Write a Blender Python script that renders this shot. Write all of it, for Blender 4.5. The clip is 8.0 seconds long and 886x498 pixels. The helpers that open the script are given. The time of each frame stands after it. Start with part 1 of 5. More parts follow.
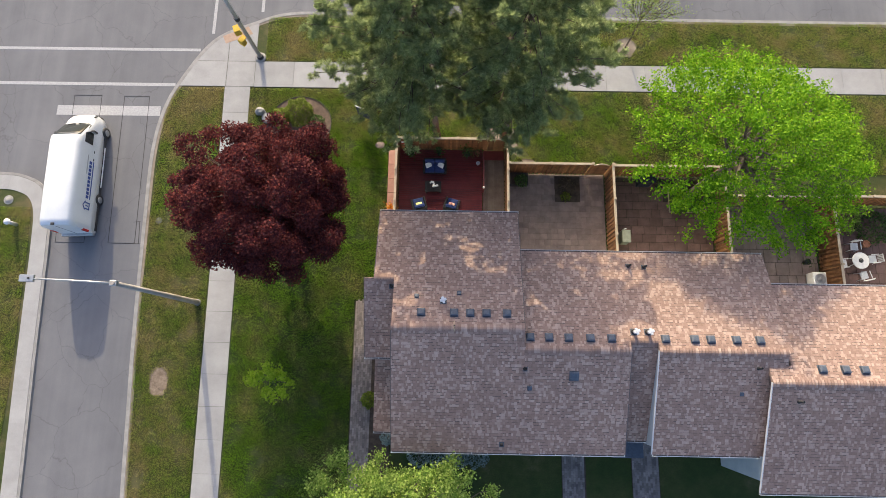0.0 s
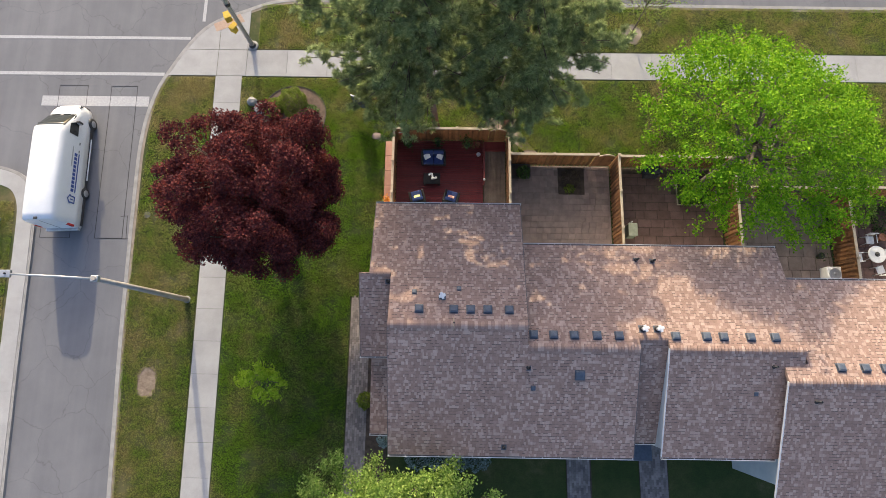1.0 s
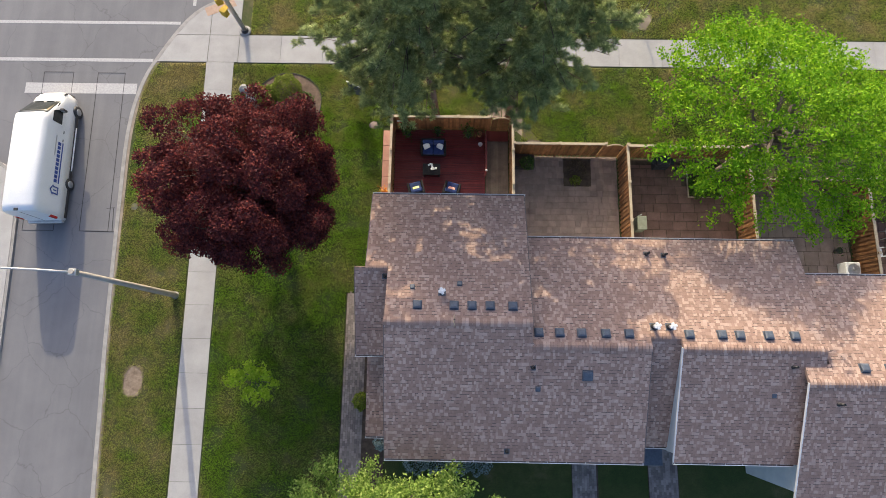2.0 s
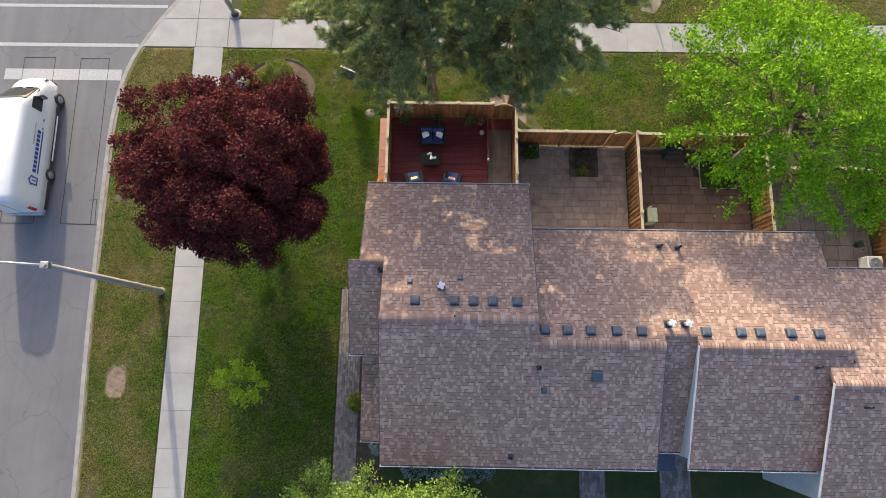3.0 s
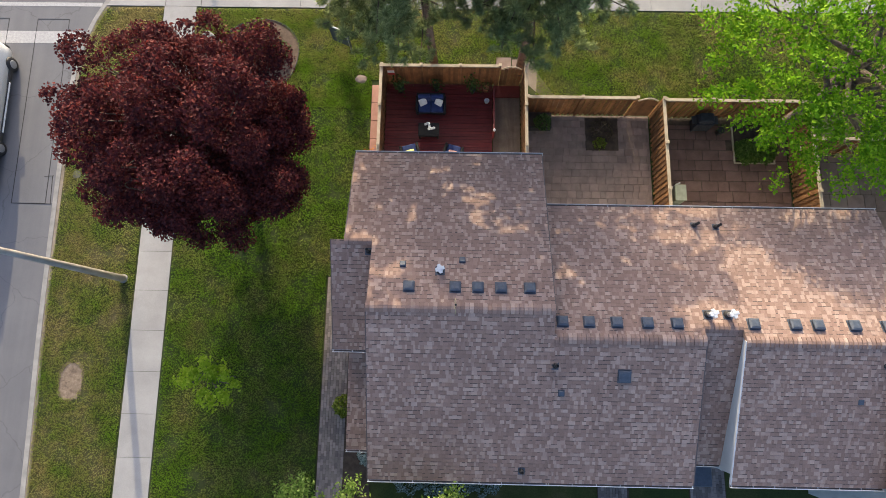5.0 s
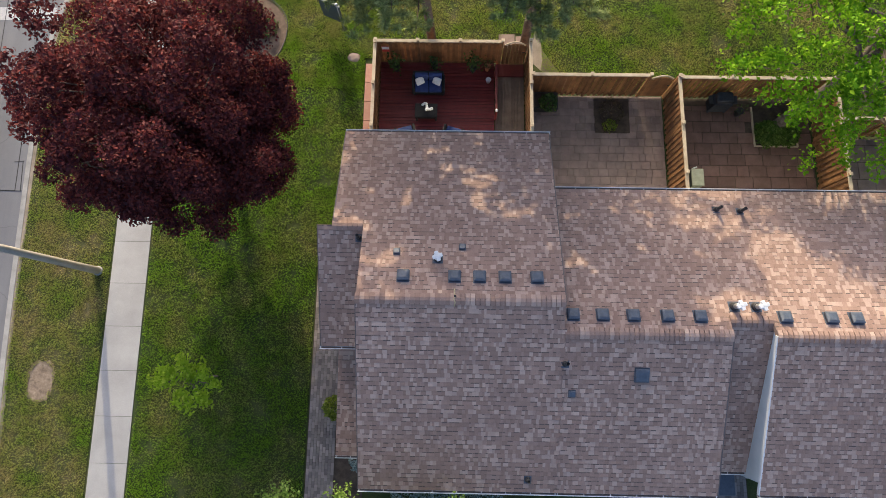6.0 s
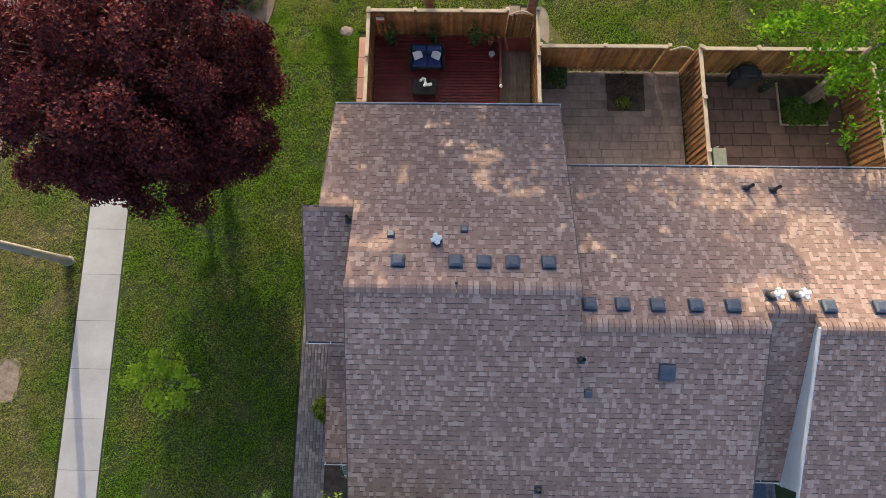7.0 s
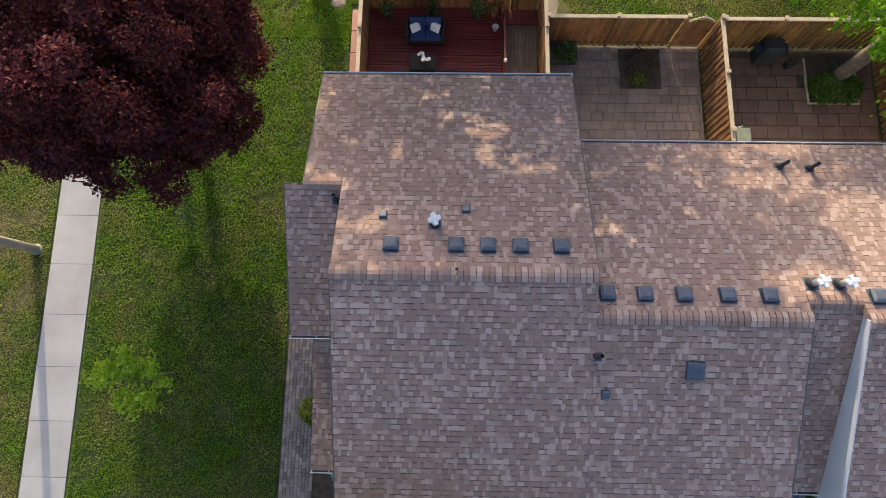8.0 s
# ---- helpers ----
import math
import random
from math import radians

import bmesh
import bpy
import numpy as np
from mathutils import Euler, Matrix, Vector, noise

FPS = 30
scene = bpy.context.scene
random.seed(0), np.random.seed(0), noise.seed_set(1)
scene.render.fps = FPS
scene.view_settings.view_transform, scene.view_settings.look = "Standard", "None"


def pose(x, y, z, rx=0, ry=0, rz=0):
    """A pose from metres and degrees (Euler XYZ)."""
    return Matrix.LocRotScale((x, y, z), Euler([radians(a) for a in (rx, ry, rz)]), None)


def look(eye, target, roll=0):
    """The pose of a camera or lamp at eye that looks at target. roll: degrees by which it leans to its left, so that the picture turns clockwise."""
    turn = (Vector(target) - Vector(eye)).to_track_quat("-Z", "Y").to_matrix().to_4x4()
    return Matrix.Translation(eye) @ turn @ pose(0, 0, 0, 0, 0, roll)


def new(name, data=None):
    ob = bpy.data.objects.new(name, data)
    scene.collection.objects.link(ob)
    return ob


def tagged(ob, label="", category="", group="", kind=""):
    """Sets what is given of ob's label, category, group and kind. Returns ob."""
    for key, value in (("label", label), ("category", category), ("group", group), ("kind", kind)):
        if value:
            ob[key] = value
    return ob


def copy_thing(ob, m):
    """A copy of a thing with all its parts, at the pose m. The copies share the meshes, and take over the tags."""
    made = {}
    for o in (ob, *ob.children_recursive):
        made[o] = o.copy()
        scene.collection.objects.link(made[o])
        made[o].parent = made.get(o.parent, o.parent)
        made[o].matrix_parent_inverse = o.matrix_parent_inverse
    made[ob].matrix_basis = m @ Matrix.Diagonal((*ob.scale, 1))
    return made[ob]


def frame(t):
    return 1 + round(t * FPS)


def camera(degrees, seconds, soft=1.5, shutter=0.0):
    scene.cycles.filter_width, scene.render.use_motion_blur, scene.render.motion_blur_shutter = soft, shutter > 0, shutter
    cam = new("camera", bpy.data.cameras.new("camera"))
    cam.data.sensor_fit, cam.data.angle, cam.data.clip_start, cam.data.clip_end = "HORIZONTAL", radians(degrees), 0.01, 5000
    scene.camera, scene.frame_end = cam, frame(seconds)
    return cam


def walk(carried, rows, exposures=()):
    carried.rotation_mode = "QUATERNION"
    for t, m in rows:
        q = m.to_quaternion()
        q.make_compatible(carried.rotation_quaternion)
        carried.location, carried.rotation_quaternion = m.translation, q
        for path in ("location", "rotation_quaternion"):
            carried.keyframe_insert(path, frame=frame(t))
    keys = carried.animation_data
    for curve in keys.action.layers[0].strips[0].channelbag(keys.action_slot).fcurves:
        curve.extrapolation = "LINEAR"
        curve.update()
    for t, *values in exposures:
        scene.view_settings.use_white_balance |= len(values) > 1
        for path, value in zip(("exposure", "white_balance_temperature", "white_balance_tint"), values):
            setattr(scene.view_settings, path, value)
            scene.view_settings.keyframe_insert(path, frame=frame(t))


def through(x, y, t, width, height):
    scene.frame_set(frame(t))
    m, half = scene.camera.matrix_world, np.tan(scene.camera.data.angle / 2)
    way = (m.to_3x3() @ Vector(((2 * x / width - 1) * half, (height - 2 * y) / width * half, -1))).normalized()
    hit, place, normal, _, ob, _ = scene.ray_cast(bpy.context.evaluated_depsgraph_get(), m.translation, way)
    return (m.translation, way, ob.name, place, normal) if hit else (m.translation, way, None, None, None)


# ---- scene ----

cam = camera(79.0, 8.0, 0.45)
PATH = [
    (0, (0.271, -0.326, 32.375), (0.254, 0.076, 30.416), -1.5),
    (0.5, (0.286, -0.318, 31.757), (0.27, 0.081, 29.797), -1.5),
    (1, (0.327, -0.328, 31.109), (0.309, 0.07, 29.149), -1.8),
    (1.5, (0.348, -0.296, 30.428), (0.328, 0.098, 28.467), -2.0),
    (3, (0.37, -0.286, 28.184), (0.349, 0.102, 26.222), -2.2),
    (3.5, (0.408, -0.302, 27.367), (0.385, 0.084, 25.404), -2.6),
    (4, (0.42, -0.318, 26.519), (0.395, 0.068, 24.557), -2.8),
    (4.5, (0.42, -0.323, 25.641), (0.394, 0.06, 23.678), -2.9),
    (6, (0.495, -0.439, 22.938), (0.467, -0.06, 20.975), -3.3),
    (6.5, (0.496, -0.497, 21.992), (0.469, -0.119, 20.028), -3.3),
    (7, (0.506, -0.561, 21.046), (0.475, -0.184, 19.082), -3.9),
    (7.5, (0.484, -0.62, 20.157), (0.454, -0.243, 18.193), -3.6),
    (8, (0.529, -0.679, 19.298), (0.496, -0.301, 17.334), -4.1),
]
walk(cam, [(t, look(eye, target, roll)) for t, eye, target, roll in PATH], [(0.0, 1.33, 6200, 12), (8.0, 1.33, 6200, 12)])

# ---- world and sun ----
SHADE = Vector((0.205, -1.0, 0.0)).normalized()
SUN_UP = radians(19.1)
world = bpy.data.worlds.new("world")
scene.world = world
world.use_nodes = True
wn = world.node_tree
sky = wn.nodes.new("ShaderNodeTexSky")
sky.sky_type, sky.sun_disc = "NISHITA", False
sky.sun_elevation = SUN_UP
sky.sun_rotation = math.atan2(-SHADE.x, -SHADE.y)
sky.air_density, sky.dust_density, sky.ozone_density = 0.8, 4.0, 1.0
wn.nodes["Background"].inputs["Strength"].default_value = 0.15
wn.links.new(sky.outputs[0], wn.nodes["Background"].inputs[0])
sun = new("sun", bpy.data.lights.new("sun", "SUN"))
sun.data.energy, sun.data.angle, sun.data.color = 2.35, radians(0.6), (1.0, 0.82, 0.51)
sun.matrix_world = look((0, 0, 30), Vector((0, 0, 30)) + SHADE * math.cos(SUN_UP) - Vector((0, 0, math.sin(SUN_UP))))


# ---- materials ----
def mat(name, build, rough=0.85, metal=0.0, bump=0.0):
    """A node material; build(n, link, coords) returns (colour socket, height socket or None)."""
    m = bpy.data.materials.new(name)
    m.use_nodes = True
    t = m.node_tree
    b = t.nodes["Principled BSDF"]
    b.inputs["Roughness"].default_value, b.inputs["Metallic"].default_value = rough, metal
    co = t.nodes.new("ShaderNodeTexCoord").outputs["Object"]
    geo = t.nodes.new("ShaderNodeNewGeometry").outputs["Position"]
    colour, height = build(t.nodes, t.links.new, co, geo)
    if isinstance(colour, tuple):
        b.inputs["Base Color"].default_value = (*colour, 1)
    else:
        t.links.new(colour, b.inputs["Base Color"])
    if height is not None and bump:
        bn = t.nodes.new("ShaderNodeBump")
        bn.inputs["Strength"].default_value, bn.inputs["Distance"].default_value = bump, 0.02
        t.links.new(height, bn.inputs["Height"])
        t.links.new(bn.outputs[0], b.inputs["Normal"])
    return m


def nz(n, link, co, scale, detail=5.0, rough=0.6, stretch=None):
    """A noise texture's factor."""
    if stretch:
        mp = n.new("ShaderNodeMapping")
        mp.inputs["Scale"].default_value = stretch
        link(co, mp.inputs[0])
        co = mp.outputs[0]
    t = n.new("ShaderNodeTexNoise")
    t.inputs["Scale"].default_value, t.inputs["Detail"].default_value, t.inputs["Roughness"].default_value = scale, detail, rough
    link(co, t.inputs["Vector"])
    return t.outputs["Fac"]


def ramp(n, link, fac, *stops):
    """A colour ramp of (place, (r, g, b)) stops."""
    r = n.new("ShaderNodeValToRGB")
    e = r.color_ramp.elements
    while len(e) < len(stops):
        e.new(0.5)
    for k, (at, c) in zip(e, stops):
        k.position, k.color = at, (*c, 1)
    link(fac, r.inputs[0])
    return r.outputs[0]


def mix(n, link, fac, a, b, kind="MIX"):
    x = n.new("ShaderNodeMix")
    x.data_type, x.blend_type = "RGBA", kind
    for sock, v in ((x.inputs["Factor"], fac), (x.inputs["A"], a), (x.inputs["B"], b)):
        if isinstance(v, float):
            sock.default_value = v
        elif isinstance(v, tuple):
            sock.default_value = (*v, 1)
        else:
            link(v, sock)
    return x.outputs["Result"]


def chance(n, link):
    """A random number for each loose piece, whether an object of its own or an island of a joined mesh."""
    a = n.new("ShaderNodeNewGeometry").outputs["Random Per Island"]
    b = n.new("ShaderNodeObjectInfo").outputs["Random"]
    s = n.new("ShaderNodeMath")
    s.operation = "ADD"
    link(a, s.inputs[0]), link(b, s.inputs[1])
    f = n.new("ShaderNodeMath")
    f.operation = "FRACT"
    link(s.outputs[0], f.inputs[0])
    return f.outputs[0]


def speckled(name, dark, light, scale=6.0, fine=60.0, rough=0.85, bump=0.3, pieces=0.0, metal=0.0, tint=None):
    """A mottled surface: stains at one scale, grain at another, and with pieces a tone for each piece."""
    def build(n, link, co, geo):
        c = ramp(n, link, nz(n, link, geo, scale), (0.32, dark), (0.68, light))
        g = nz(n, link, geo, fine, 4.0, 0.7)
        c = mix(n, link, 0.55, c, ramp(n, link, g, (0.3, (0.55, 0.55, 0.55)), (0.7, (1.0, 1.0, 1.0))), "MULTIPLY")
        if pieces:
            lo = 1.0 - pieces
            c = mix(n, link, 1.0, c, ramp(n, link, chance(n, link), (0.0, (lo, lo, lo)), (1.0, tint or (1.0, 1.0, 1.0))), "MULTIPLY")
        return c, g
    return mat(name, build, rough, metal, bump)


def build_shingle(n, link, co, geo):
    c = ramp(n, link, chance(n, link), (0.0, (0.295, 0.196, 0.157)), (0.40, (0.340, 0.230, 0.185)), (0.67, (0.378, 0.260, 0.210)),
             (0.72, (0.435, 0.314, 0.258)), (0.90, (0.480, 0.353, 0.290)), (1.0, (0.520, 0.388, 0.320)))
    g = nz(n, link, geo, 120.0, 3.0, 0.8)
    c = mix(n, link, 0.6, c, ramp(n, link, g, (0.3, (0.55, 0.55, 0.55)), (0.7, (1.15, 1.12, 1.1))), "MULTIPLY")
    w = nz(n, link, geo, 0.7, 4.0, 0.6)
    return mix(n, link, 0.6, c, ramp(n, link, w, (0.3, (0.78, 0.76, 0.76)), (0.7, (1.08, 1.06, 1.04))), "MULTIPLY"), g


def dryness(n, link, geo):
    """Where the turf is parched: in patches, more so on the verge beside the street and along the main road."""
    xyz = n.new("ShaderNodeSeparateXYZ")
    link(geo, xyz.inputs[0])
    total = nz(n, link, geo, 0.42, 6.0, 0.68)
    for axis, a, b, most in (("X", -13.2, -15.4, 0.13), ("Y", 11.5, 18.5, 0.12)):
        mr = n.new("ShaderNodeMapRange")
        mr.inputs["From Min"].default_value, mr.inputs["From Max"].default_value, mr.inputs["To Max"].default_value = a, b, most
        link(xyz.outputs[axis], mr.inputs["Value"])
        add = n.new("ShaderNodeMath")
        link(total, add.inputs[0]), link(mr.outputs[0], add.inputs[1])
        total = add.outputs[0]
    return total


def build_grass(n, link, co, geo):
    mid = nz(n, link, geo, 2.2, 6.0, 0.7)
    fine = nz(n, link, geo, 16.0, 7.0, 0.85)
    c = ramp(n, link, dryness(n, link, geo), (0.42, (0.024, 0.046, 0.005)), (0.58, (0.045, 0.056, 0.011)), (0.74, (0.11, 0.092, 0.042)))
    c = mix(n, link, 0.75, c, ramp(n, link, mid, (0.33, (0.7, 0.8, 0.65)), (0.55, (1.0, 1.0, 1.0)), (0.74, (1.35, 1.22, 1.1))), "MULTIPLY")
    c = mix(n, link, 0.9, c, ramp(n, link, fine, (0.3, (0.35, 0.38, 0.3)), (0.5, (0.95, 0.95, 0.9)), (0.7, (1.6, 1.55, 1.5))), "MULTIPLY")
    return c, fine


def build_road(n, link, co, geo):
    big = nz(n, link, geo, 0.16, 7.0, 0.65)
    lane = nz(n, link, geo, 1.0, 4.0, 0.6, (1.3, 0.06, 1.0))
    g = nz(n, link, geo, 55.0, 4.0, 0.8)
    c = ramp(n, link, big, (0.3, (0.124, 0.127, 0.141)), (0.7, (0.178, 0.180, 0.193)))
    c = mix(n, link, 0.4, c, ramp(n, link, lane, (0.3, (0.72, 0.72, 0.73)), (0.65, (1.12, 1.1, 1.08))), "MULTIPLY")
    warp = n.new("ShaderNodeVectorMath")
    warp.operation = "ADD"
    wob = n.new("ShaderNodeTexNoise")
    wob.inputs["Scale"].default_value, wob.inputs["Detail"].default_value = 0.9, 6.0
    link(geo, wob.inputs["Vector"])
    link(geo, warp.inputs[0]), link(wob.outputs["Color"], warp.inputs[1])
    v = n.new("ShaderNodeTexVoronoi")
    v.feature = "DISTANCE_TO_EDGE"
    v.inputs["Scale"].default_value = 0.3
    link(warp.outputs[0], v.inputs["Vector"])
    c = mix(n, link, 0.45, c, ramp(n, link, v.outputs["Distance"], (0.0, (0.45, 0.45, 0.45)), (0.008, (1.0, 1.0, 1.0))), "MULTIPLY")
    return mix(n, link, 0.5, c, ramp(n, link, g, (0.3, (0.65, 0.65, 0.65)), (0.7, (1.1, 1.1, 1.1))), "MULTIPLY"), g


def build_siding(n, link, co, geo):
    w = n.new("ShaderNodeTexWave")
    w.bands_direction, w.wave_profile = "Z", "SAW"
    w.inputs["Scale"].default_value = 1.6
    link(geo, w.inputs["Vector"])
    g = nz(n, link, geo, 1.4)
    return ramp(n, link, g, (0.3, (0.52, 0.56, 0.58)), (0.7, (0.64, 0.67, 0.68))), w.outputs["Fac"]


def leaf_mat(name, dark, mid, light, through=0.35):
    """Thin leaves: colour by leaf and by branch, some of the light passing through."""
    m = bpy.data.materials.new(name)
    m.use_nodes = True
    t, n, link = m.node_tree, m.node_tree.nodes, m.node_tree.links.new
    b = n["Principled BSDF"]
    b.inputs["Roughness"].default_value, b.inputs["Specular IOR Level"].default_value = 0.7, 0.2
    pos = n.new("ShaderNodeNewGeometry").outputs["Position"]
    c = ramp(n, link, chance(n, link), (0.0, dark), (0.5, mid), (1.0, light))
    c = mix(n, link, 0.6, c, ramp(n, link, nz(n, link, pos, 1.1, 3.0), (0.3, (0.65, 0.65, 0.65)), (0.7, (1.2, 1.2, 1.2))), "MULTIPLY")
    link(c, b.inputs["Base Color"])
    tr = n.new("ShaderNodeBsdfTranslucent")
    link(c, tr.inputs["Color"])
    ms = n.new("ShaderNodeMixShader")
    ms.inputs[0].default_value = through
    link(b.outputs[0], ms.inputs[1]), link(tr.outputs[0], ms.inputs[2])
    link(ms.outputs[0], n["Material Output"].inputs[0])
    return m


def blade_mat(name):
    """Grass blades: green to straw with the turf's dryness, a tone for each blade, light passing through."""
    m = leaf_mat(name, (0.14, 0.265, 0.016), (0.18, 0.325, 0.021), (0.235, 0.375, 0.034), 0.55)
    n, link = m.node_tree.nodes, m.node_tree.links.new
    geo = n.new("ShaderNodeNewGeometry").outputs["Position"]
    green = n["Principled BSDF"].inputs["Base Color"].links[0].from_socket
    fac = ramp(n, link, dryness(n, link, geo), (0.46, (0.0, 0.0, 0.0)), (0.74, (0.9, 0.9, 0.9)))
    straw = ramp(n, link, chance(n, link), (0.0, (0.32, 0.26, 0.10)), (1.0, (0.46, 0.39, 0.18)))
    c = mix(n, link, fac, green, straw)
    link(c, n["Principled BSDF"].inputs["Base Color"])
    link(c, n["Translucent BSDF"].inputs["Color"])
    return m


SHINGLE = mat("shingle", build_shingle, 0.92, 0.0, 0.5)
GRASS = mat("grass", build_grass, 0.95, 0.0, 0.9)
ROAD = mat("road_surface", build_road, 0.9, 0.0, 0.25)
SIDING = mat("siding", build_siding, 0.6, 0.0, 0.8)
CONCRETE = speckled("concrete", (0.335, 0.33, 0.325), (0.415, 0.41, 0.405), 0.9, 40.0, 0.9, 0.2, 0.07)
KERB = speckled("kerb_concrete", (0.25, 0.245, 0.235), (0.36, 0.35, 0.335), 2.0, 40.0, 0.9, 0.2, 0.12)
WHITE_LINE = speckled("road_paint", (0.36, 0.36, 0.37), (0.47, 0.47, 0.475), 9.0, 30.0, 0.8, 0.2)
CEDAR = speckled("cedar", (0.225, 0.100, 0.036), (0.39, 0.190, 0.074), 3.0, 40.0, 0.75, 0.3, 0.55)
CEDAR_TOP = speckled("cedar_cap", (0.43, 0.35, 0.25), (0.57, 0.48, 0.37), 3.0, 40.0, 0.75, 0.3, 0.15)
DECK_RED = speckled("deck_stain", (0.13, 0.012, 0.014), (0.21, 0.024, 0.024), 2.0, 50.0, 0.55, 0.2, 0.3)
SLAB = speckled("patio_slab", (0.235, 0.17, 0.145), (0.355, 0.27, 0.23), 1.5, 50.0, 0.9, 0.3, 0.25)
SLAB_RED = speckled("red_slab", (0.14, 0.080, 0.064), (0.22, 0.132, 0.108), 1.5, 50.0, 0.9, 0.3, 0.25)
PAVER = speckled("paver", (0.23, 0.195, 0.185), (0.35, 0.30, 0.275), 1.5, 50.0, 0.9, 0.3, 0.5)
BRICK = speckled("pink_paver", (0.40, 0.20, 0.15), (0.52, 0.29, 0.22), 2.0, 50.0, 0.9, 0.3, 0.2)
SOIL = speckled("soil", (0.040, 0.028, 0.020), (0.10, 0.072, 0.052), 3.0, 25.0, 0.95, 0.9)
BED_SOIL = speckled("bed_soil", (0.075, 0.050, 0.036), (0.18, 0.125, 0.09), 2.0, 22.0, 0.95, 0.9)
JOINT = speckled("joint_sand", (0.16, 0.12, 0.10), (0.23, 0.18, 0.15), 3.0, 40.0, 0.95, 0.4)
DRY = speckled("dry_soil", (0.20, 0.165, 0.125), (0.34, 0.285, 0.23), 1.2, 25.0, 0.95, 0.9)
BARK = speckled("bark", (0.09, 0.065, 0.05), (0.20, 0.15, 0.115), 5.0, 30.0, 0.9, 0.9)
GREY_BARK = speckled("grey_bark", (0.075, 0.058, 0.045), (0.20, 0.16, 0.13), 7.0, 26.0, 0.9, 1.0)
METAL = speckled("galvanised", (0.42, 0.43, 0.44), (0.56, 0.57, 0.58), 4.0, 60.0, 0.45, 0.1, 0.0, 0.7)
WHITE_METAL = speckled("white_metal", (0.70, 0.71, 0.72), (0.80, 0.80, 0.80), 4.0, 60.0, 0.5, 0.05)
VENT_DARK = speckled("vent_plastic", (0.055, 0.072, 0.10), (0.085, 0.105, 0.14), 8.0, 80.0, 0.5, 0.1)
BLACK = speckled("black_plastic", (0.02, 0.02, 0.022), (0.035, 0.035, 0.038), 8.0, 80.0, 0.6, 0.1)
LEAF_RED = leaf_mat("red_leaf", (0.050, 0.014, 0.020), (0.100, 0.021, 0.023), (0.20, 0.042, 0.034), 0.35)
LEAF_GREEN = leaf_mat("bright_leaf", (0.085, 0.21, 0.004), (0.17, 0.37, 0.008), (0.33, 0.53, 0.02), 0.45)
LEAF_SAPLING = leaf_mat("sapling_leaf", (0.20, 0.34, 0.010), (0.33, 0.49, 0.022), (0.48, 0.60, 0.06), 0.45)
LEAF_LIME = leaf_mat("lime_leaf", (0.12, 0.21, 0.03), (0.24, 0.36, 0.06), (0.42, 0.52, 0.13), 0.35)
LEAF_PINE = leaf_mat("pine_needle", (0.20, 0.265, 0.11), (0.34, 0.415, 0.18), (0.50, 0.57, 0.28), 0.5)
BLADE = blade_mat("grass_blade")
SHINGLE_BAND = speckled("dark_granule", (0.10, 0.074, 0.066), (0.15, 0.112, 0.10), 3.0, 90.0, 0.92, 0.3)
BROWN_EDGE = speckled("brown_edge", (0.11, 0.085, 0.078), (0.15, 0.115, 0.105), 3.0, 60.0, 0.6, 0.1)
LEAF_HOSTA = leaf_mat("hosta_leaf", (0.05, 0.11, 0.015), (0.10, 0.18, 0.03), (0.19, 0.28, 0.06), 0.3)
LEAF_YEW = leaf_mat("yew_leaf", (0.08, 0.12, 0.012), (0.15, 0.20, 0.022), (0.25, 0.30, 0.045), 0.25)
LEAF_SHRUB = leaf_mat("shrub_leaf", (0.03, 0.06, 0.015), (0.06, 0.11, 0.025), (0.13, 0.19, 0.05), 0.2)
LEAF_BLUE = leaf_mat("blue_needle", (0.10, 0.15, 0.15), (0.20, 0.27, 0.26), (0.36, 0.43, 0.41), 0.1)


# ---- helpers of this scene ----
def finish(name, bm, material, parent=None, label=""):
    me = bpy.data.meshes.new(name)
    bm.to_mesh(me)
    bm.free()
    me.materials.append(material)
    ob = new(name, me)
    ob.parent = parent
    if label:
        ob["label"] = label
    return ob


def part(name, bm, material, parent, label=""):
    """One mesh object under a thing or a part, in the parent's own coordinates."""
    return finish(name, bm, material, parent, label)


def thing(name, label, category, at=(0, 0, 0), turn=0.0, group="", kind=""):
    e = new(name)
    e.empty_display_size = 0.2
    e.matrix_world = pose(*at, 0, 0, turn)
    return tagged(e, label, category, group, kind)


def setting(ob, label, category):
    return tagged(ob, label, category, "", "structure")


def box(bm, x0, x1, y0, y1, z0, z1, m=None):
    v = [bm.verts.new((x, y, z)) for z in (z0, z1) for x, y in ((x0, y0), (x1, y0), (x1, y1), (x0, y1))]
    if m is not None:
        for k in v:
            k.co = m @ k.co
    for f in ((3, 2, 1, 0), (4, 5, 6, 7), (0, 1, 5, 4), (1, 2, 6, 5), (2, 3, 7, 6), (3, 0, 4, 7)):
        bm.faces.new([v[i] for i in f])
    return v


def bbox(x0, x1, y0, y1, z0, z1, bevel=0.0, m=None, seg=1):
    bm = bmesh.new()
    box(bm, x0, x1, y0, y1, z0, z1, m)
    if bevel:
        bmesh.ops.bevel(bm, geom=bm.edges[:], offset=bevel, segments=seg, affect="EDGES", profile=0.6)
    return bm


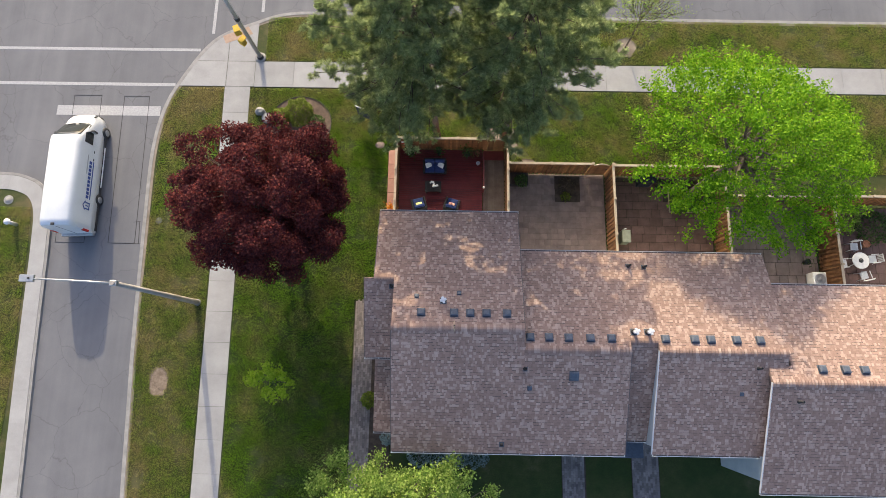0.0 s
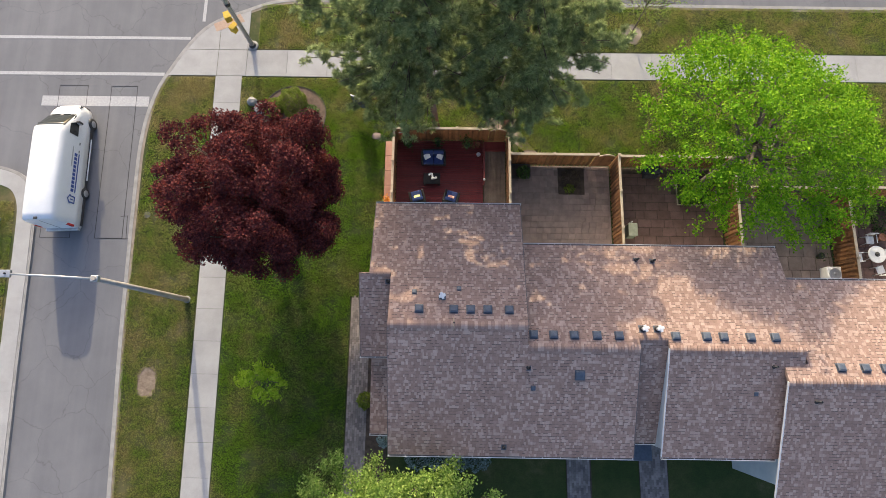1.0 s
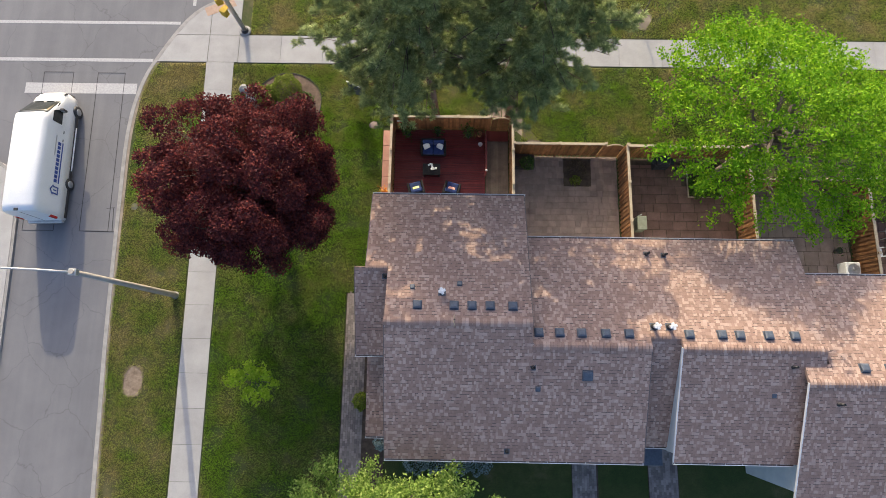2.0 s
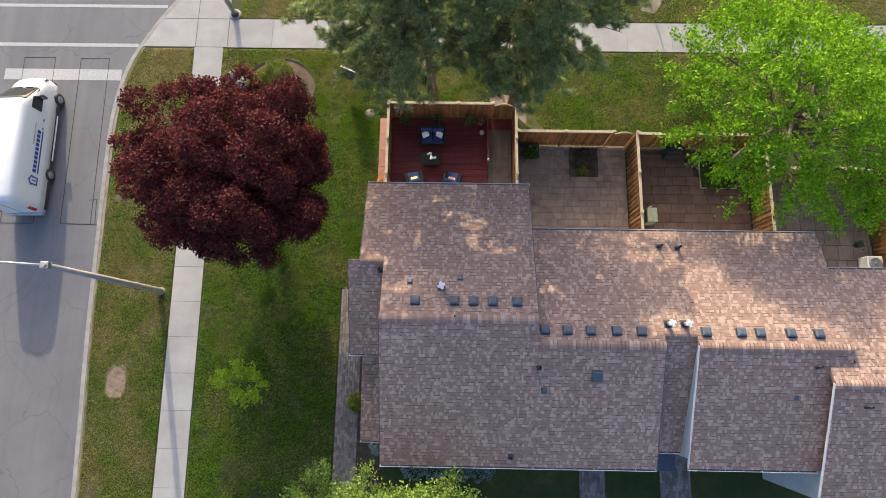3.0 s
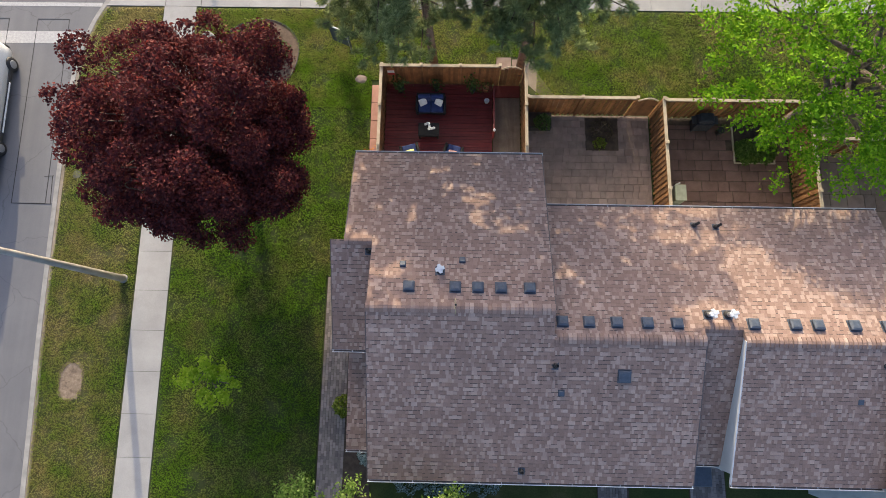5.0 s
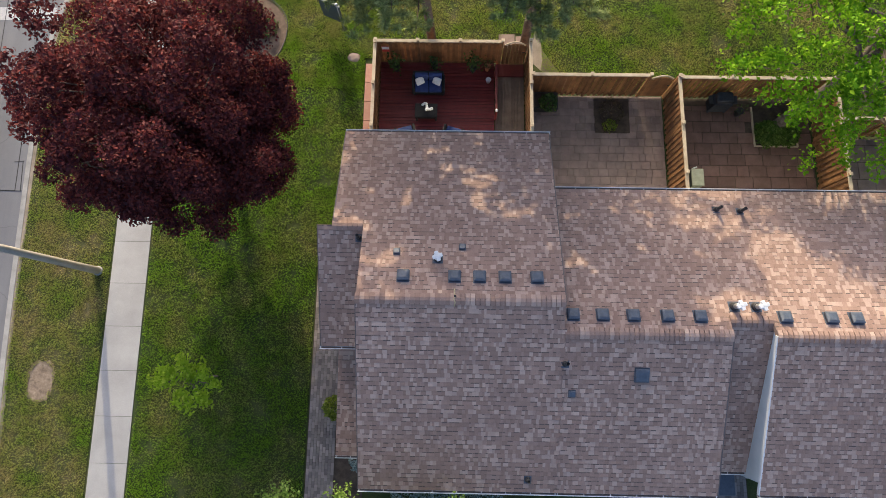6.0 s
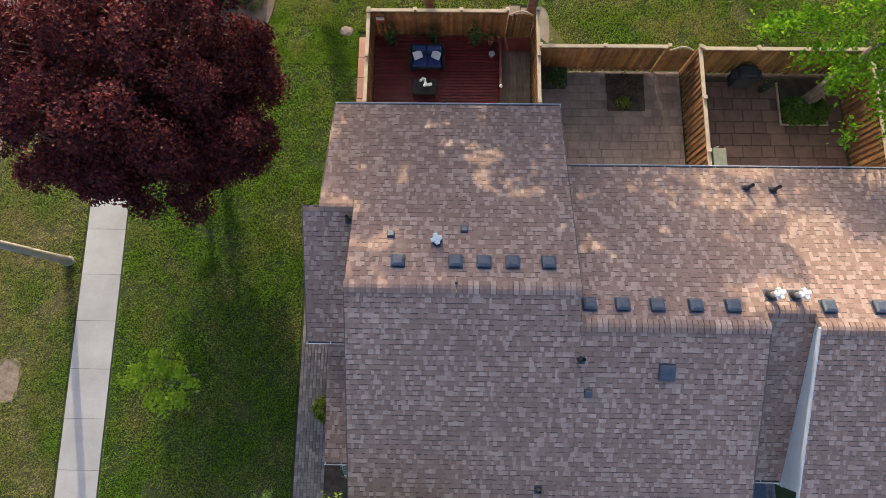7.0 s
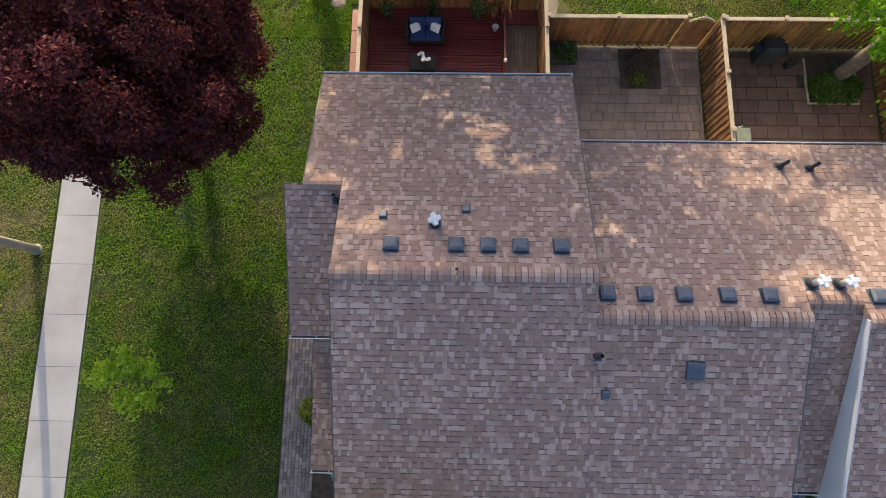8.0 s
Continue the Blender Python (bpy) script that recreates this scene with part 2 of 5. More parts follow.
def tube(bm, points, radii, seg=10, cap=True):
    """A round tube through the points, with a radius at each."""
    rings = []
    for i, p in enumerate(points):
        p = Vector(p)
        d = (Vector(points[min(i + 1, len(points) - 1)]) - Vector(points[max(i - 1, 0)])).normalized()
        q = d.to_track_quat("Z", "Y").to_matrix()
        r = radii[i] if isinstance(radii, (list, tuple)) else radii
        rings.append([bm.verts.new(p + q @ Vector((r * math.cos(a), r * math.sin(a), 0))) for a in (2 * math.pi * k / seg for k in range(seg))])
    for a, b in zip(rings, rings[1:]):
        for k in range(seg):
            f = bm.faces.new((a[k], a[(k + 1) % seg], b[(k + 1) % seg], b[k]))
            f.smooth = True
    if cap:
        bm.faces.new(rings[0][::-1])
        bm.faces.new(rings[-1])
    return bm


def tubed(points, radii, seg=10):
    return tube(bmesh.new(), points, radii, seg)


def lathe(profile, seg=20, centre=(0, 0, 0)):
    """A turned shape from (radius, height) pairs."""
    bm = bmesh.new()
    c = Vector(centre)
    rings = [[bm.verts.new(c + Vector((r * math.cos(2 * math.pi * k / seg), r * math.sin(2 * math.pi * k / seg), z))) for k in range(seg)] for r, z in profile]
    for a, b in zip(rings, rings[1:]):
        for k in range(seg):
            bm.faces.new((a[k], a[(k + 1) % seg], b[(k + 1) % seg], b[k])).smooth = True
    bm.faces.new(rings[0][::-1])
    bm.faces.new(rings[-1])
    return bm


def prism(outline, z0, z1):
    """An upright prism over a flat outline, given counter-clockwise."""
    bm = bmesh.new()
    lo = [bm.verts.new((x, y, z0)) for x, y in outline]
    hi = [bm.verts.new((x, y, z1)) for x, y in outline]
    bm.faces.new(lo[::-1])
    bm.faces.new(hi)
    for i in range(len(outline)):
        j = (i + 1) % len(outline)
        bm.faces.new((lo[i], lo[j], hi[j], hi[i]))
    return bm


def spline(points, steps=6):
    """A smooth line through a few points of the plan."""
    p = [Vector((*q, 0)) for q in points]
    p = [2 * p[0] - p[1], *p, 2 * p[-1] - p[-2]]
    line = []
    for a, b, c, d in zip(p, p[1:], p[2:], p[3:]):
        for k in range(steps):
            t = k / steps
            v = 0.5 * (2 * b + (c - a) * t + (2 * a - 5 * b + 4 * c - d) * t * t + (3 * b - a - 3 * c + d) * t ** 3)
            line.append((v.x, v.y))
    return line + [(p[-2].x, p[-2].y)]


def offset(line, d):
    """The line moved d to its left."""
    out = []
    for i, (x, y) in enumerate(line):
        a, b = Vector(line[max(i - 1, 0)]), Vector(line[min(i + 1, len(line) - 1)])
        t = (b - a).normalized()
        out.append((x - t.y * d, y + t.x * d))
    return out


def soup(name, verts, faces, material, parent, label=""):
    me = bpy.data.meshes.new(name)
    me.from_pydata(verts, [], faces)
    me.materials.append(material)
    ob = new(name, me)
    ob.parent = parent
    return tagged(ob, label, "", "", "stuff")


# ---- ground, road, lawns ----
ground = setting(finish("ground", bbox(-900, 900, -900, 900, -0.6, -0.14), GRASS), "grassy ground that reaches the horizon", "ground")
road = setting(finish("road", bbox(-80, 60, -70, 33, -0.5, -0.10), ROAD), "worn grey asphalt street and junction", "road")
EAST = spline([(70, 22.3), (30, 22.25), (8, 22.4), (-6, 22.5), (-10.4, 22.5), (-12.9, 21.75), (-15.6, 20.35), (-17.6, 17.3), (-18.45, 15.1), (-18.8, 12.4),
               (-18.75, 8.6), (-18.6, 4.0), (-18.43, -0.1), (-18.2, -4.0), (-17.95, -8.3), (-17.2, -20), (-16.0, -40)])
WEST = spline([(-23.0, -20), (-23.62, -8.4), (-23.85, -4.3), (-24.05, -0.8), (-24.22, 2.8), (-24.4, 6.4), (-24.65, 8.7), (-25.45, 10.1), (-26.8, 10.75), (-28.3, 10.9), (-31.0, 10.95), (-36, 11.0), (-50, 11.0)])
lawn_1 = setting(finish("lawn_1", prism(offset(EAST, 0.1) + [(70, -40)], -0.3, 0.0), GRASS), "mown lawn with dry and clover patches", "lawn")
lawn_2 = setting(finish("lawn_2", prism(offset(WEST, 0.15) + [(-50, -20)], -0.3, 0.0), GRASS), "mown lawn strip beside the street", "lawn")


def strip(line, d0, d1, z0, z1):
    """A solid strip along a line of the plan, from d0 to d1 on its left."""
    bm = bmesh.new()
    a, b = offset(line, d0), offset(line, d1)
    rows = [[bm.verts.new((*p, z0)), bm.verts.new((*p, z1)), bm.verts.new((*q, z1)), bm.verts.new((*q, z0))] for p, q in zip(a, b)]
    for r, s in zip(rows, rows[1:]):
        for k in range(4):
            bm.faces.new((r[k], s[k], s[(k + 1) % 4], r[(k + 1) % 4]))
    bm.faces.new(rows[0])
    bm.faces.new(rows[-1][::-1])
    bmesh.ops.recalc_face_normals(bm, faces=bm.faces[:])
    return bm


setting(finish("kerb_1", strip(EAST, -0.02, 0.2, -0.3, 0.025), KERB), "weathered concrete kerb along the lawn", "kerb")
setting(finish("dirt_edge", strip(EAST, 0.19, 0.36, -0.1, 0.008), DRY), "pale dry soil along the kerb", "soil")
setting(finish("kerb_2", strip(WEST, 0.0, 0.17, -0.3, 0.02), KERB), "weathered concrete kerb of the far pavement", "kerb")


BEDS = ((-9.45, 14.3, 2.05, 2.0), (-16.58, -1.88, 0.5, 0.78), (11.9, 20.2, 0.65, 0.65), (4.35, 13.2, 0.26, 1.1), (5.2, 11.9, 0.6, 0.35), (3.3, 13.95, 0.75, 0.42), (-4.15, 13.05, 0.3, 0.24), (-4.68, 14.5, 0.15, 0.15))


def tufts(name, label, areas, per, size, seed, skip=()):
    """Grass tufts standing on the lawn, thicker in patches."""
    rng = np.random.default_rng(seed)
    pts = []
    for x0, x1, y0, y1 in areas:
        n = int((x1 - x0) * (y1 - y0) * per)
        p = np.stack((rng.uniform(x0, x1, n), rng.uniform(y0, y1, n), np.zeros(n)), 1)
        keep = np.array([noise.noise(Vector((q[0] * 0.9, q[1] * 0.9, seed))) + 0.6 * noise.noise(Vector((q[0] * 3.1, q[1] * 3.1, seed))) for q in p]) + rng.uniform(-0.3, 0.9, n) > 0
        pts.append(p[keep])
    P = np.concatenate(pts)
    for x0, x1, y0, y1 in skip:
        P = P[~((P[:, 0] > x0) & (P[:, 0] < x1) & (P[:, 1] > y0) & (P[:, 1] < y1))]
    edge = np.interp(P[:, 1], [q[1] for q in EAST[::-1]], [q[0] for q in EAST[::-1]])
    walkway = np.abs(P[:, 0] + 13.68 - (17 - P[:, 1]) * 0.0185) < 0.86
    P = P[((P[:, 1] > 17) | ((P[:, 0] > edge + 0.27) & ~walkway) | (P[:, 0] < -24)) & (P[:, 1] < 22.1)]
    far = np.interp(P[:, 1], [q[1] for q in WEST[:50]], [q[0] for q in WEST[:50]])
    P = P[(P[:, 0] > -20) | ((P[:, 0] < far - 1.3) & (P[:, 1] < 8.6))]
    P[:, 2] = rng.uniform(0.01, 0.05, len(P))
    for cx, cy, rx, ry in BEDS:
        P = P[((P[:, 0] - cx) / rx) ** 2 + ((P[:, 1] - cy) / ry) ** 2 > 1]
    ob = leaf_cloud(name, P, rng.uniform(0.5, 1.5, len(P)) * size, BLADE, None, rng, 0.1, 0.45, rise=0.6)
    return tagged(ob, label, "grass", "", "stuff")


# ---- pavements, each slab a piece ----
pavement_1 = thing("pavement_1", "pale concrete pavement of square slabs beside the lawn", "pavement", kind="structure")
pavement_2 = thing("pavement_2", "pale concrete pavement along the main road", "pavement", kind="structure")
pavement_3 = thing("pavement_3", "concrete pavement strip behind the far kerb", "pavement", kind="structure")
y = 17.0
while y > -34:
    y1 = y - 1.84
    c, c1 = -13.68 + (17 - y) * 0.0185, -13.68 + (17 - y1) * 0.0185
    w = 0.83 if y > 8 else 0.775
    bm = prism([(c1 - w, y1 + 0.007), (c1 + w, y1 + 0.007), (c + w, y - 0.007), (c - w, y - 0.007)], -0.12, 0.028 + random.uniform(-0.004, 0.004))
    part("slab", bm, CONCRETE, pavement_1)
    y = y1
x = -12.62
while x < 46:
    part("slab", bbox(x + 0.007, x + 2.563, 17.0, 18.82, -0.12, 0.028 + random.uniform(-0.004, 0.004)), CONCRETE, pavement_2)
    x += 2.57
CORNER = [p for p in offset(EAST, 0.21) if p[1] > 16.0 and p[0] < -11.5]


def cross(axis, value):
    """Where the corner's edge meets a line of the plan."""
    for a, b in zip(CORNER, CORNER[1:]):
        if (a[axis] - value) * (b[axis] - value) <= 0:
            u = (value - a[axis]) / (b[axis] - a[axis])
            return a[0] + (b[0] - a[0]) * u, a[1] + (b[1] - a[1]) * u


part("slab", prism([(-14.5, 18.84), cross(0, -14.5)] + [p for p in CORNER if p[0] < -14.5 and p[1] > 18.84] + [cross(1, 18.84)], -0.12, 0.026), CONCRETE, pavement_2)
part("slab", prism([(-14.5, 17.02), (-14.5, 18.81), cross(1, 18.81)] + [p for p in CORNER if 17.02 < p[1] < 18.81 and p[0] < -14.5] + [cross(1, 17.02)], -0.12, 0.028), CONCRETE, pavement_2)
part("slab", prism([(-12.64, 18.84), cross(0, -12.64)] + [p for p in CORNER if -14.47 < p[0] < -12.64] + [cross(0, -14.47), (-14.47, 18.84)], -0.12, 0.027), CONCRETE, pavement_2)
part("slab", bbox(-14.47, -12.64, 17.02, 18.81, -0.12, 0.029), CONCRETE, pavement_2)
for i in range(0, len(WEST) - 3, 3):
    part("slab", strip(WEST[i:i + 4], 0.185, 1.12, -0.12, 0.024 + random.uniform(-0.003, 0.003)), CONCRETE, pavement_3)

# painted lines and saw cuts on the road
marks = thing("road_marking", "worn white crosswalk and stop lines on asphalt", "road marking", kind="structure")
for x0, x1, y0, y1 in ((-60, -16.45, 19.58, 19.78), (-60, -17.85, 17.02, 17.24), (-25.4, -18.62, 14.9, 15.58), (-15.82, -15.62, 20.9, 33), (-12.62, -12.42, 22.6, 33)):
    part("line", bbox(x0, x1, y0, y1, -0.2, -0.094), WHITE_LINE, marks)
cuts = thing("loop_cut", "thin dark sealed saw cuts in asphalt", "saw cut", kind="structure")


def cut(x0, y0, x1, y1):
    d = Vector((x1 - x0, y1 - y0, 0))
    m = Matrix.Translation((x0, y0, 0)) @ pose(0, 0, 0, 0, 0, math.degrees(math.atan2(d.y, d.x)))
    part("cut", bbox(0, d.length, -0.013, 0.013, -0.2, -0.0885, 0, m), BLACK, cuts)


for x0, x1, ya, yb in ((-24.4, -22.6, 16.3, 6.4), (-21.1, -19.45, 16.27, 6.4)):
    cut(x0, ya, x1, ya), cut(x0, ya, x0 + 0.3, yb), cut(x1, ya, x1 + 0.3, yb), cut(x0 + 0.3, yb, x1 + 0.3, yb)
cut(-20.7, 6.4, -18.75, 6.38), cut(-19.0, 7.8, -18.9, 6.38), cut(-19.4, 7.75, -18.95, 7.8)
tactile = setting(finish("tactile_plate", prism([(-14.75, 20.1), (-13.0, 20.85), (-13.35, 21.4), (-15.0, 20.65)], -0.05, 0.034), speckled("tactile", (0.36, 0.24, 0.17), (0.46, 0.33, 0.25))), "brown tactile plate set in the kerb ramp", "tactile plate")
setting(finish("dry_patch", prism([(-16.58 + 0.55 * math.copysign(abs(math.cos(a)) ** 0.55, math.cos(a)) * (1 + 0.07 * math.sin(9 * a)), -1.88 + 0.84 * math.copysign(abs(math.sin(a)) ** 0.55, math.sin(a)) * (1 + 0.06 * math.sin(11 * a))) for a in (2 * math.pi * k / 40 for k in range(40))], -0.05, 0.012), speckled("worn_soil", (0.12, 0.088, 0.06), (0.31, 0.24, 0.18), 4.5, 18.0, 0.95, 1.0)), "bare rectangle of dry soil in the verge", "soil patch")

# ---- houses ----
EXPOSED = 0.145
WIDTHS = (0.07, 0.09, 0.11, 0.14, 0.17)


def wedge(w, lift):
    """A shingle tab, lower edge at s = 0: its corners and faces."""
    t = 0.007 + lift
    v = [(0, 0, 0), (w, 0, 0), (0, 0, t), (w, 0, t), (0, EXPOSED + 0.02, 0.003), (w, EXPOSED + 0.02, 0.003)]
    return v, [(0, 1, 3, 2), (2, 3, 5, 4), (0, 2, 4), (1, 5, 3)]


TABS = {}


def tab_mesh(w, lift):
    if (w, lift) not in TABS:
        me = bpy.data.meshes.new("shingle")
        v, f = wedge(w - 0.0015, lift)
        me.from_pydata(v, [], f)
        me.materials.append(SHINGLE)
        TABS[w, lift] = me
    return TABS[w, lift]


def roof_slope(house, name, x0, x1, y0, z0, y1, z1, near=None, over=False):
    """One slope, eave (y0, z0) to ridge (y1, z1), with every shingle tab on it; those within near (x0, x1, s0, s1) are pieces of their own."""
    run = Vector((0, y1 - y0, z1 - z0))
    length = run.length
    side = 1 if y1 > y0 else -1
    up = run.normalized()
    ax = Vector((side, 0, 0))
    nrm = ax.cross(up)
    m = Matrix((ax, up, nrm)).transposed().to_4x4()
    m.translation = Vector((x0 if side > 0 else x1, y0, z0))
    wide = x1 - x0
    base = bmesh.new()
    box(base, 0, wide, 0, length, -0.14, -0.002, m)
    roof = part(name, base, SHINGLE, house)
    vs, fs, bv, bf = [], [], [], []
    rng = random.Random(name + str(x0))
    rows = int(length / EXPOSED)
    for r in range(rows):
        s = length * r / rows
        x = -rng.uniform(0, 0.2)
        while x < wide - 0.05:
            w, lift = rng.choice(WIDTHS), rng.choice((0.0, 0.003, 0.007, 0.011))
            a, b = max(x, 0), min(x + w, wide)
            if over and x + w > wide:
                b, lift = x + w, 0.02
            x += w
            if b - a < 0.03:
                continue
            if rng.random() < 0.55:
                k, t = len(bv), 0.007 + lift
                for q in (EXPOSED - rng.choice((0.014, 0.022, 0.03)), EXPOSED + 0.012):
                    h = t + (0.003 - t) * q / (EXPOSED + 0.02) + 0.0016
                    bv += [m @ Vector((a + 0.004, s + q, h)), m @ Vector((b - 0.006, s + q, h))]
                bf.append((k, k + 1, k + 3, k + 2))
            if near and near[0] < a < near[1] and near[2] < s < near[3]:
                ob = new("shingle", tab_mesh(w, lift))
                ob.parent = roof
                ob.matrix_local = m @ Matrix.Translation((a, s, 0))
                continue
            v, f = wedge(b - a - 0.0015, lift)
            k = len(vs)
            vs += [m @ Vector((p[0] + a, p[1] + s, p[2])) for p in v]
            fs += [tuple(k + i for i in q) for q in f]
    soup("shingles", vs, fs, SHINGLE, roof)
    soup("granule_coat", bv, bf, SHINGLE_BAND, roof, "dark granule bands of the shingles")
    return roof


def ridge(house, x0, x1, y, z, drop_n, drop_s):
    """Overlapping ridge caps along x, bent over the two slopes."""
    n = int((x1 - x0) / 0.15)
    # Dark strip added below the caps so that the joints between them stand out.
    under = bmesh.new()
    rows = [[under.verts.new((xx, y + q, z - dz + 0.006)) for q, dz in ((0.165, drop_n * 0.165 + 0.016), (0.0, 0.022), (-0.165, drop_s * 0.165 + 0.016))] for xx in (x0, x1)]
    for k in range(2):
        under.faces.new((rows[0][k], rows[1][k], rows[1][k + 1], rows[0][k + 1]))
    bmesh.ops.recalc_face_normals(under, faces=under.faces[:])
    part("ridge_felt", under, SHINGLE_BAND, house, "dark strip below the ridge caps that shows in their joints")
    for i in range(n):
        xa = x0 + (x1 - x0) * i / n
        xb = xa + (x1 - x0) / n - 0.014
        bm = bmesh.new()
        h0, h1 = 0.030, 0.016
        lo, hi = [], []
        for q, dz in ((0.18, drop_n * 0.18), (0.05, drop_n * 0.04), (-0.05, drop_s * 0.04), (-0.18, drop_s * 0.18)):
            lo.append((bm.verts.new((xa, y + q, z - dz - 0.01)), bm.verts.new((xa, y + q, z - dz + h0))))
            hi.append((bm.verts.new((xb, y + q, z - dz - 0.01)), bm.verts.new((xb, y + q, z - dz + h1))))
        for k in range(3):
            bm.faces.new((lo[k][1], hi[k][1], hi[k + 1][1], lo[k + 1][1]))
            bm.faces.new((lo[k][0], lo[k][1], lo[k + 1][1], lo[k + 1][0]))
        for k in (0, 3):
            bm.faces.new((lo[k][0], hi[k][0], hi[k][1], lo[k][1]))
        bmesh.ops.recalc_face_normals(bm, faces=bm.faces[:])
        part("ridge_cap", bm, SHINGLE, house)


def gutter(house, x0, x1, y, z, out):
    """An open eaves gutter; out is +1 where it hangs on the north eave."""
    bm = bmesh.new()
    for a, b, c, d in ((0.0, 0.012, -0.11, -0.015), (0.0, 0.09, -0.12, -0.108), (0.08, 0.092, -0.12, -0.005), (0.074, 0.095, -0.012, 0.0)):
        box(bm, x0, x1, min(y + out * a, y + out * b), max(y + out * a, y + out * b), z + c, z + d)
    g = part("gutter", bm, WHITE_METAL, house, "white metal eaves gutter")
    n = max(2, int((x1 - x0) / 0.75))
    for i in range(n + 1):
        xa = x0 + 0.03 + (x1 - x0 - 0.08) * i / n
        part("hanger", bbox(xa, xa + 0.025, min(y, y + out * 0.082), max(y, y + out * 0.082), z - 0.03, z - 0.018), WHITE_METAL, g)
    # Brown strip along the floor of the trough, darker than the metal.
    part("debris", bbox(x0 + 0.01, x1 - 0.01, min(y + out * 0.014, y + out * 0.078), max(y + out * 0.014, y + out * 0.078), z - 0.106, z - 0.085), BROWN_EDGE, g)


def walls(house, x0, x1, y0, y1, top):
    """Outer walls of siding."""
    part("wall", bbox(x0, x1, y0, y1, -0.1, top), SIDING, house, "pale blue-grey horizontal siding")


def gable_end(house, x, y0, z0, yr, zr, y1, z1, thick=0.12):
    bm = bmesh.new()
    rings = [[bm.verts.new((xx, yy, zz)) for yy, zz in ((y0, -0.1), (y1, -0.1), (y1, z1), (yr, zr), (y0, z0))] for xx in (x, x + thick)]
    bm.faces.new(rings[0]), bm.faces.new(rings[1][::-1])
    for k in range(5):
        bm.faces.new((rings[0][k], rings[0][(k + 1) % 5], rings[1][(k + 1) % 5], rings[1][k]))
    bmesh.ops.recalc_face_normals(bm, faces=bm.faces[:])
    part("gable_wall", bm, SIDING, house, "pale blue-grey horizontal siding")


def verge(house, x, y0, z0, y1, z1, white=False):
    """A white metal verge strip up the edge of a slope."""
    run = Vector((0, y1 - y0, z1 - z0))
    m = Matrix.Translation((x, y0, z0)) @ run.to_track_quat("Y", "Z").to_matrix().to_4x4()
    part("verge_strip", bbox(-0.02, 0.02, 0, run.length, -0.1, 0.006, 0, m), WHITE_METAL if white else BROWN_EDGE, house, "white metal verge strip" if white else "brown metal verge strip")


def slope_pose(x, y, z, k):
    """A pose on a slope that rises k metres for each metre towards +y."""
    return pose(x, y, z, math.degrees(math.atan(k)), 0, 0)


def roof_vent(house, x, y, z, k, size=0.36, tall=0.12):
    """A square louvred vent: flange, body and a hood with sloped shoulders."""
    m = slope_pose(x, y, z, k)
    h = size / 2
    base = part("roof_vent", bbox(-h - 0.02, h + 0.02, -h - 0.03, h + 0.03, 0.0, 0.022, 0.004, m), VENT_DARK, house, "dark grey square roof vent")
    part("vent_body", bbox(-h + 0.05, h - 0.05, -h + 0.05, h - 0.05, 0.02, tall - 0.05, 0, m), BLACK, base)
    bm = bmesh.new()
    v = box(bm, -h, h, -h, h, tall - 0.06, tall, m)
    inner = [m @ Vector((sx * h * 0.62, sy * h * 0.62, tall + 0.035)) for sx, sy in ((-1, -1), (1, -1), (1, 1), (-1, 1))]
    top = [bm.verts.new(p) for p in inner]
    bm.faces.remove(bm.faces[:][1] if len(bm.faces) else None)
    for i in range(4):
        bm.faces.new((v[4 + i], v[4 + (i + 1) % 4], top[(i + 1) % 4], top[i]))
    bm.faces.new(top)
    bmesh.ops.bevel(bm, geom=bm.edges[:], offset=0.008, segments=1, affect="EDGES")
    part("vent_hood", bm, VENT_DARK, base)


def small_vent(house, x, y, z, k, size=0.2):
    m = slope_pose(x, y, z, k)
    h = size / 2
    base = part("small_vent", bbox(-h - 0.012, h + 0.012, -h - 0.012, h + 0.015, 0.0, 0.015, 0.003, m), VENT_DARK, house, "small dark roof vent")
    part("vent_hood", bbox(-h, h, -h, h, 0.012, 0.10, 0.02, m), VENT_DARK, base)


def stack(house, x, y, z, k, tall=0.42, r=0.055):
    """A black plumbing stack in a dark flashing."""
    m = slope_pose(x, y, z, k)
    base = part("vent_pipe", bbox(-0.12, 0.12, -0.13, 0.13, 0.0, 0.015, 0.004, m), VENT_DARK, house, "black plumbing vent pipe")
    part("collar", lathe([(0.11, -0.05), (0.085, 0.10), (0.06, 0.14)], 14, (x, y, z)), BLACK, base)
    part("pipe", lathe([(r, 0.0), (r, tall), (r - 0.012, tall), (r - 0.012, tall - 0.1)], 14, (x, y, z)), BLACK, base)


def flue(house, x, y, z, k):
    """A furnace flue with a white storm cap of crossed plates."""
    m = slope_pose(x, y, z, k)
    base = part("flue", bbox(-0.165, 0.165, -0.17, 0.17, 0.0, 0.015, 0.004, m), VENT_DARK, house, "metal flue with a white cap")
    part("collar", lathe([(0.16, -0.08), (0.12, 0.12), (0.1, 0.14)], 16, (x, y, z)), BLACK, base)
    part("pipe", lathe([(0.085, 0.0), (0.085, 0.42)], 16, (x, y, z)), METAL, base)
    part("cap", lathe([(0.08, 0.40), (0.12, 0.43), (0.12, 0.48), (0.05, 0.52), (0.02, 0.53)], 18, (x, y, z)), WHITE_METAL, base, "white cap")
    for a in (0, 90):
        mm = pose(x, y, z + 0.47, 0, 0, a + 20)
        part("cap_plate", bbox(-0.16, 0.16, -0.06, 0.06, -0.02, 0.05, 0.015, mm), WHITE_METAL, base)


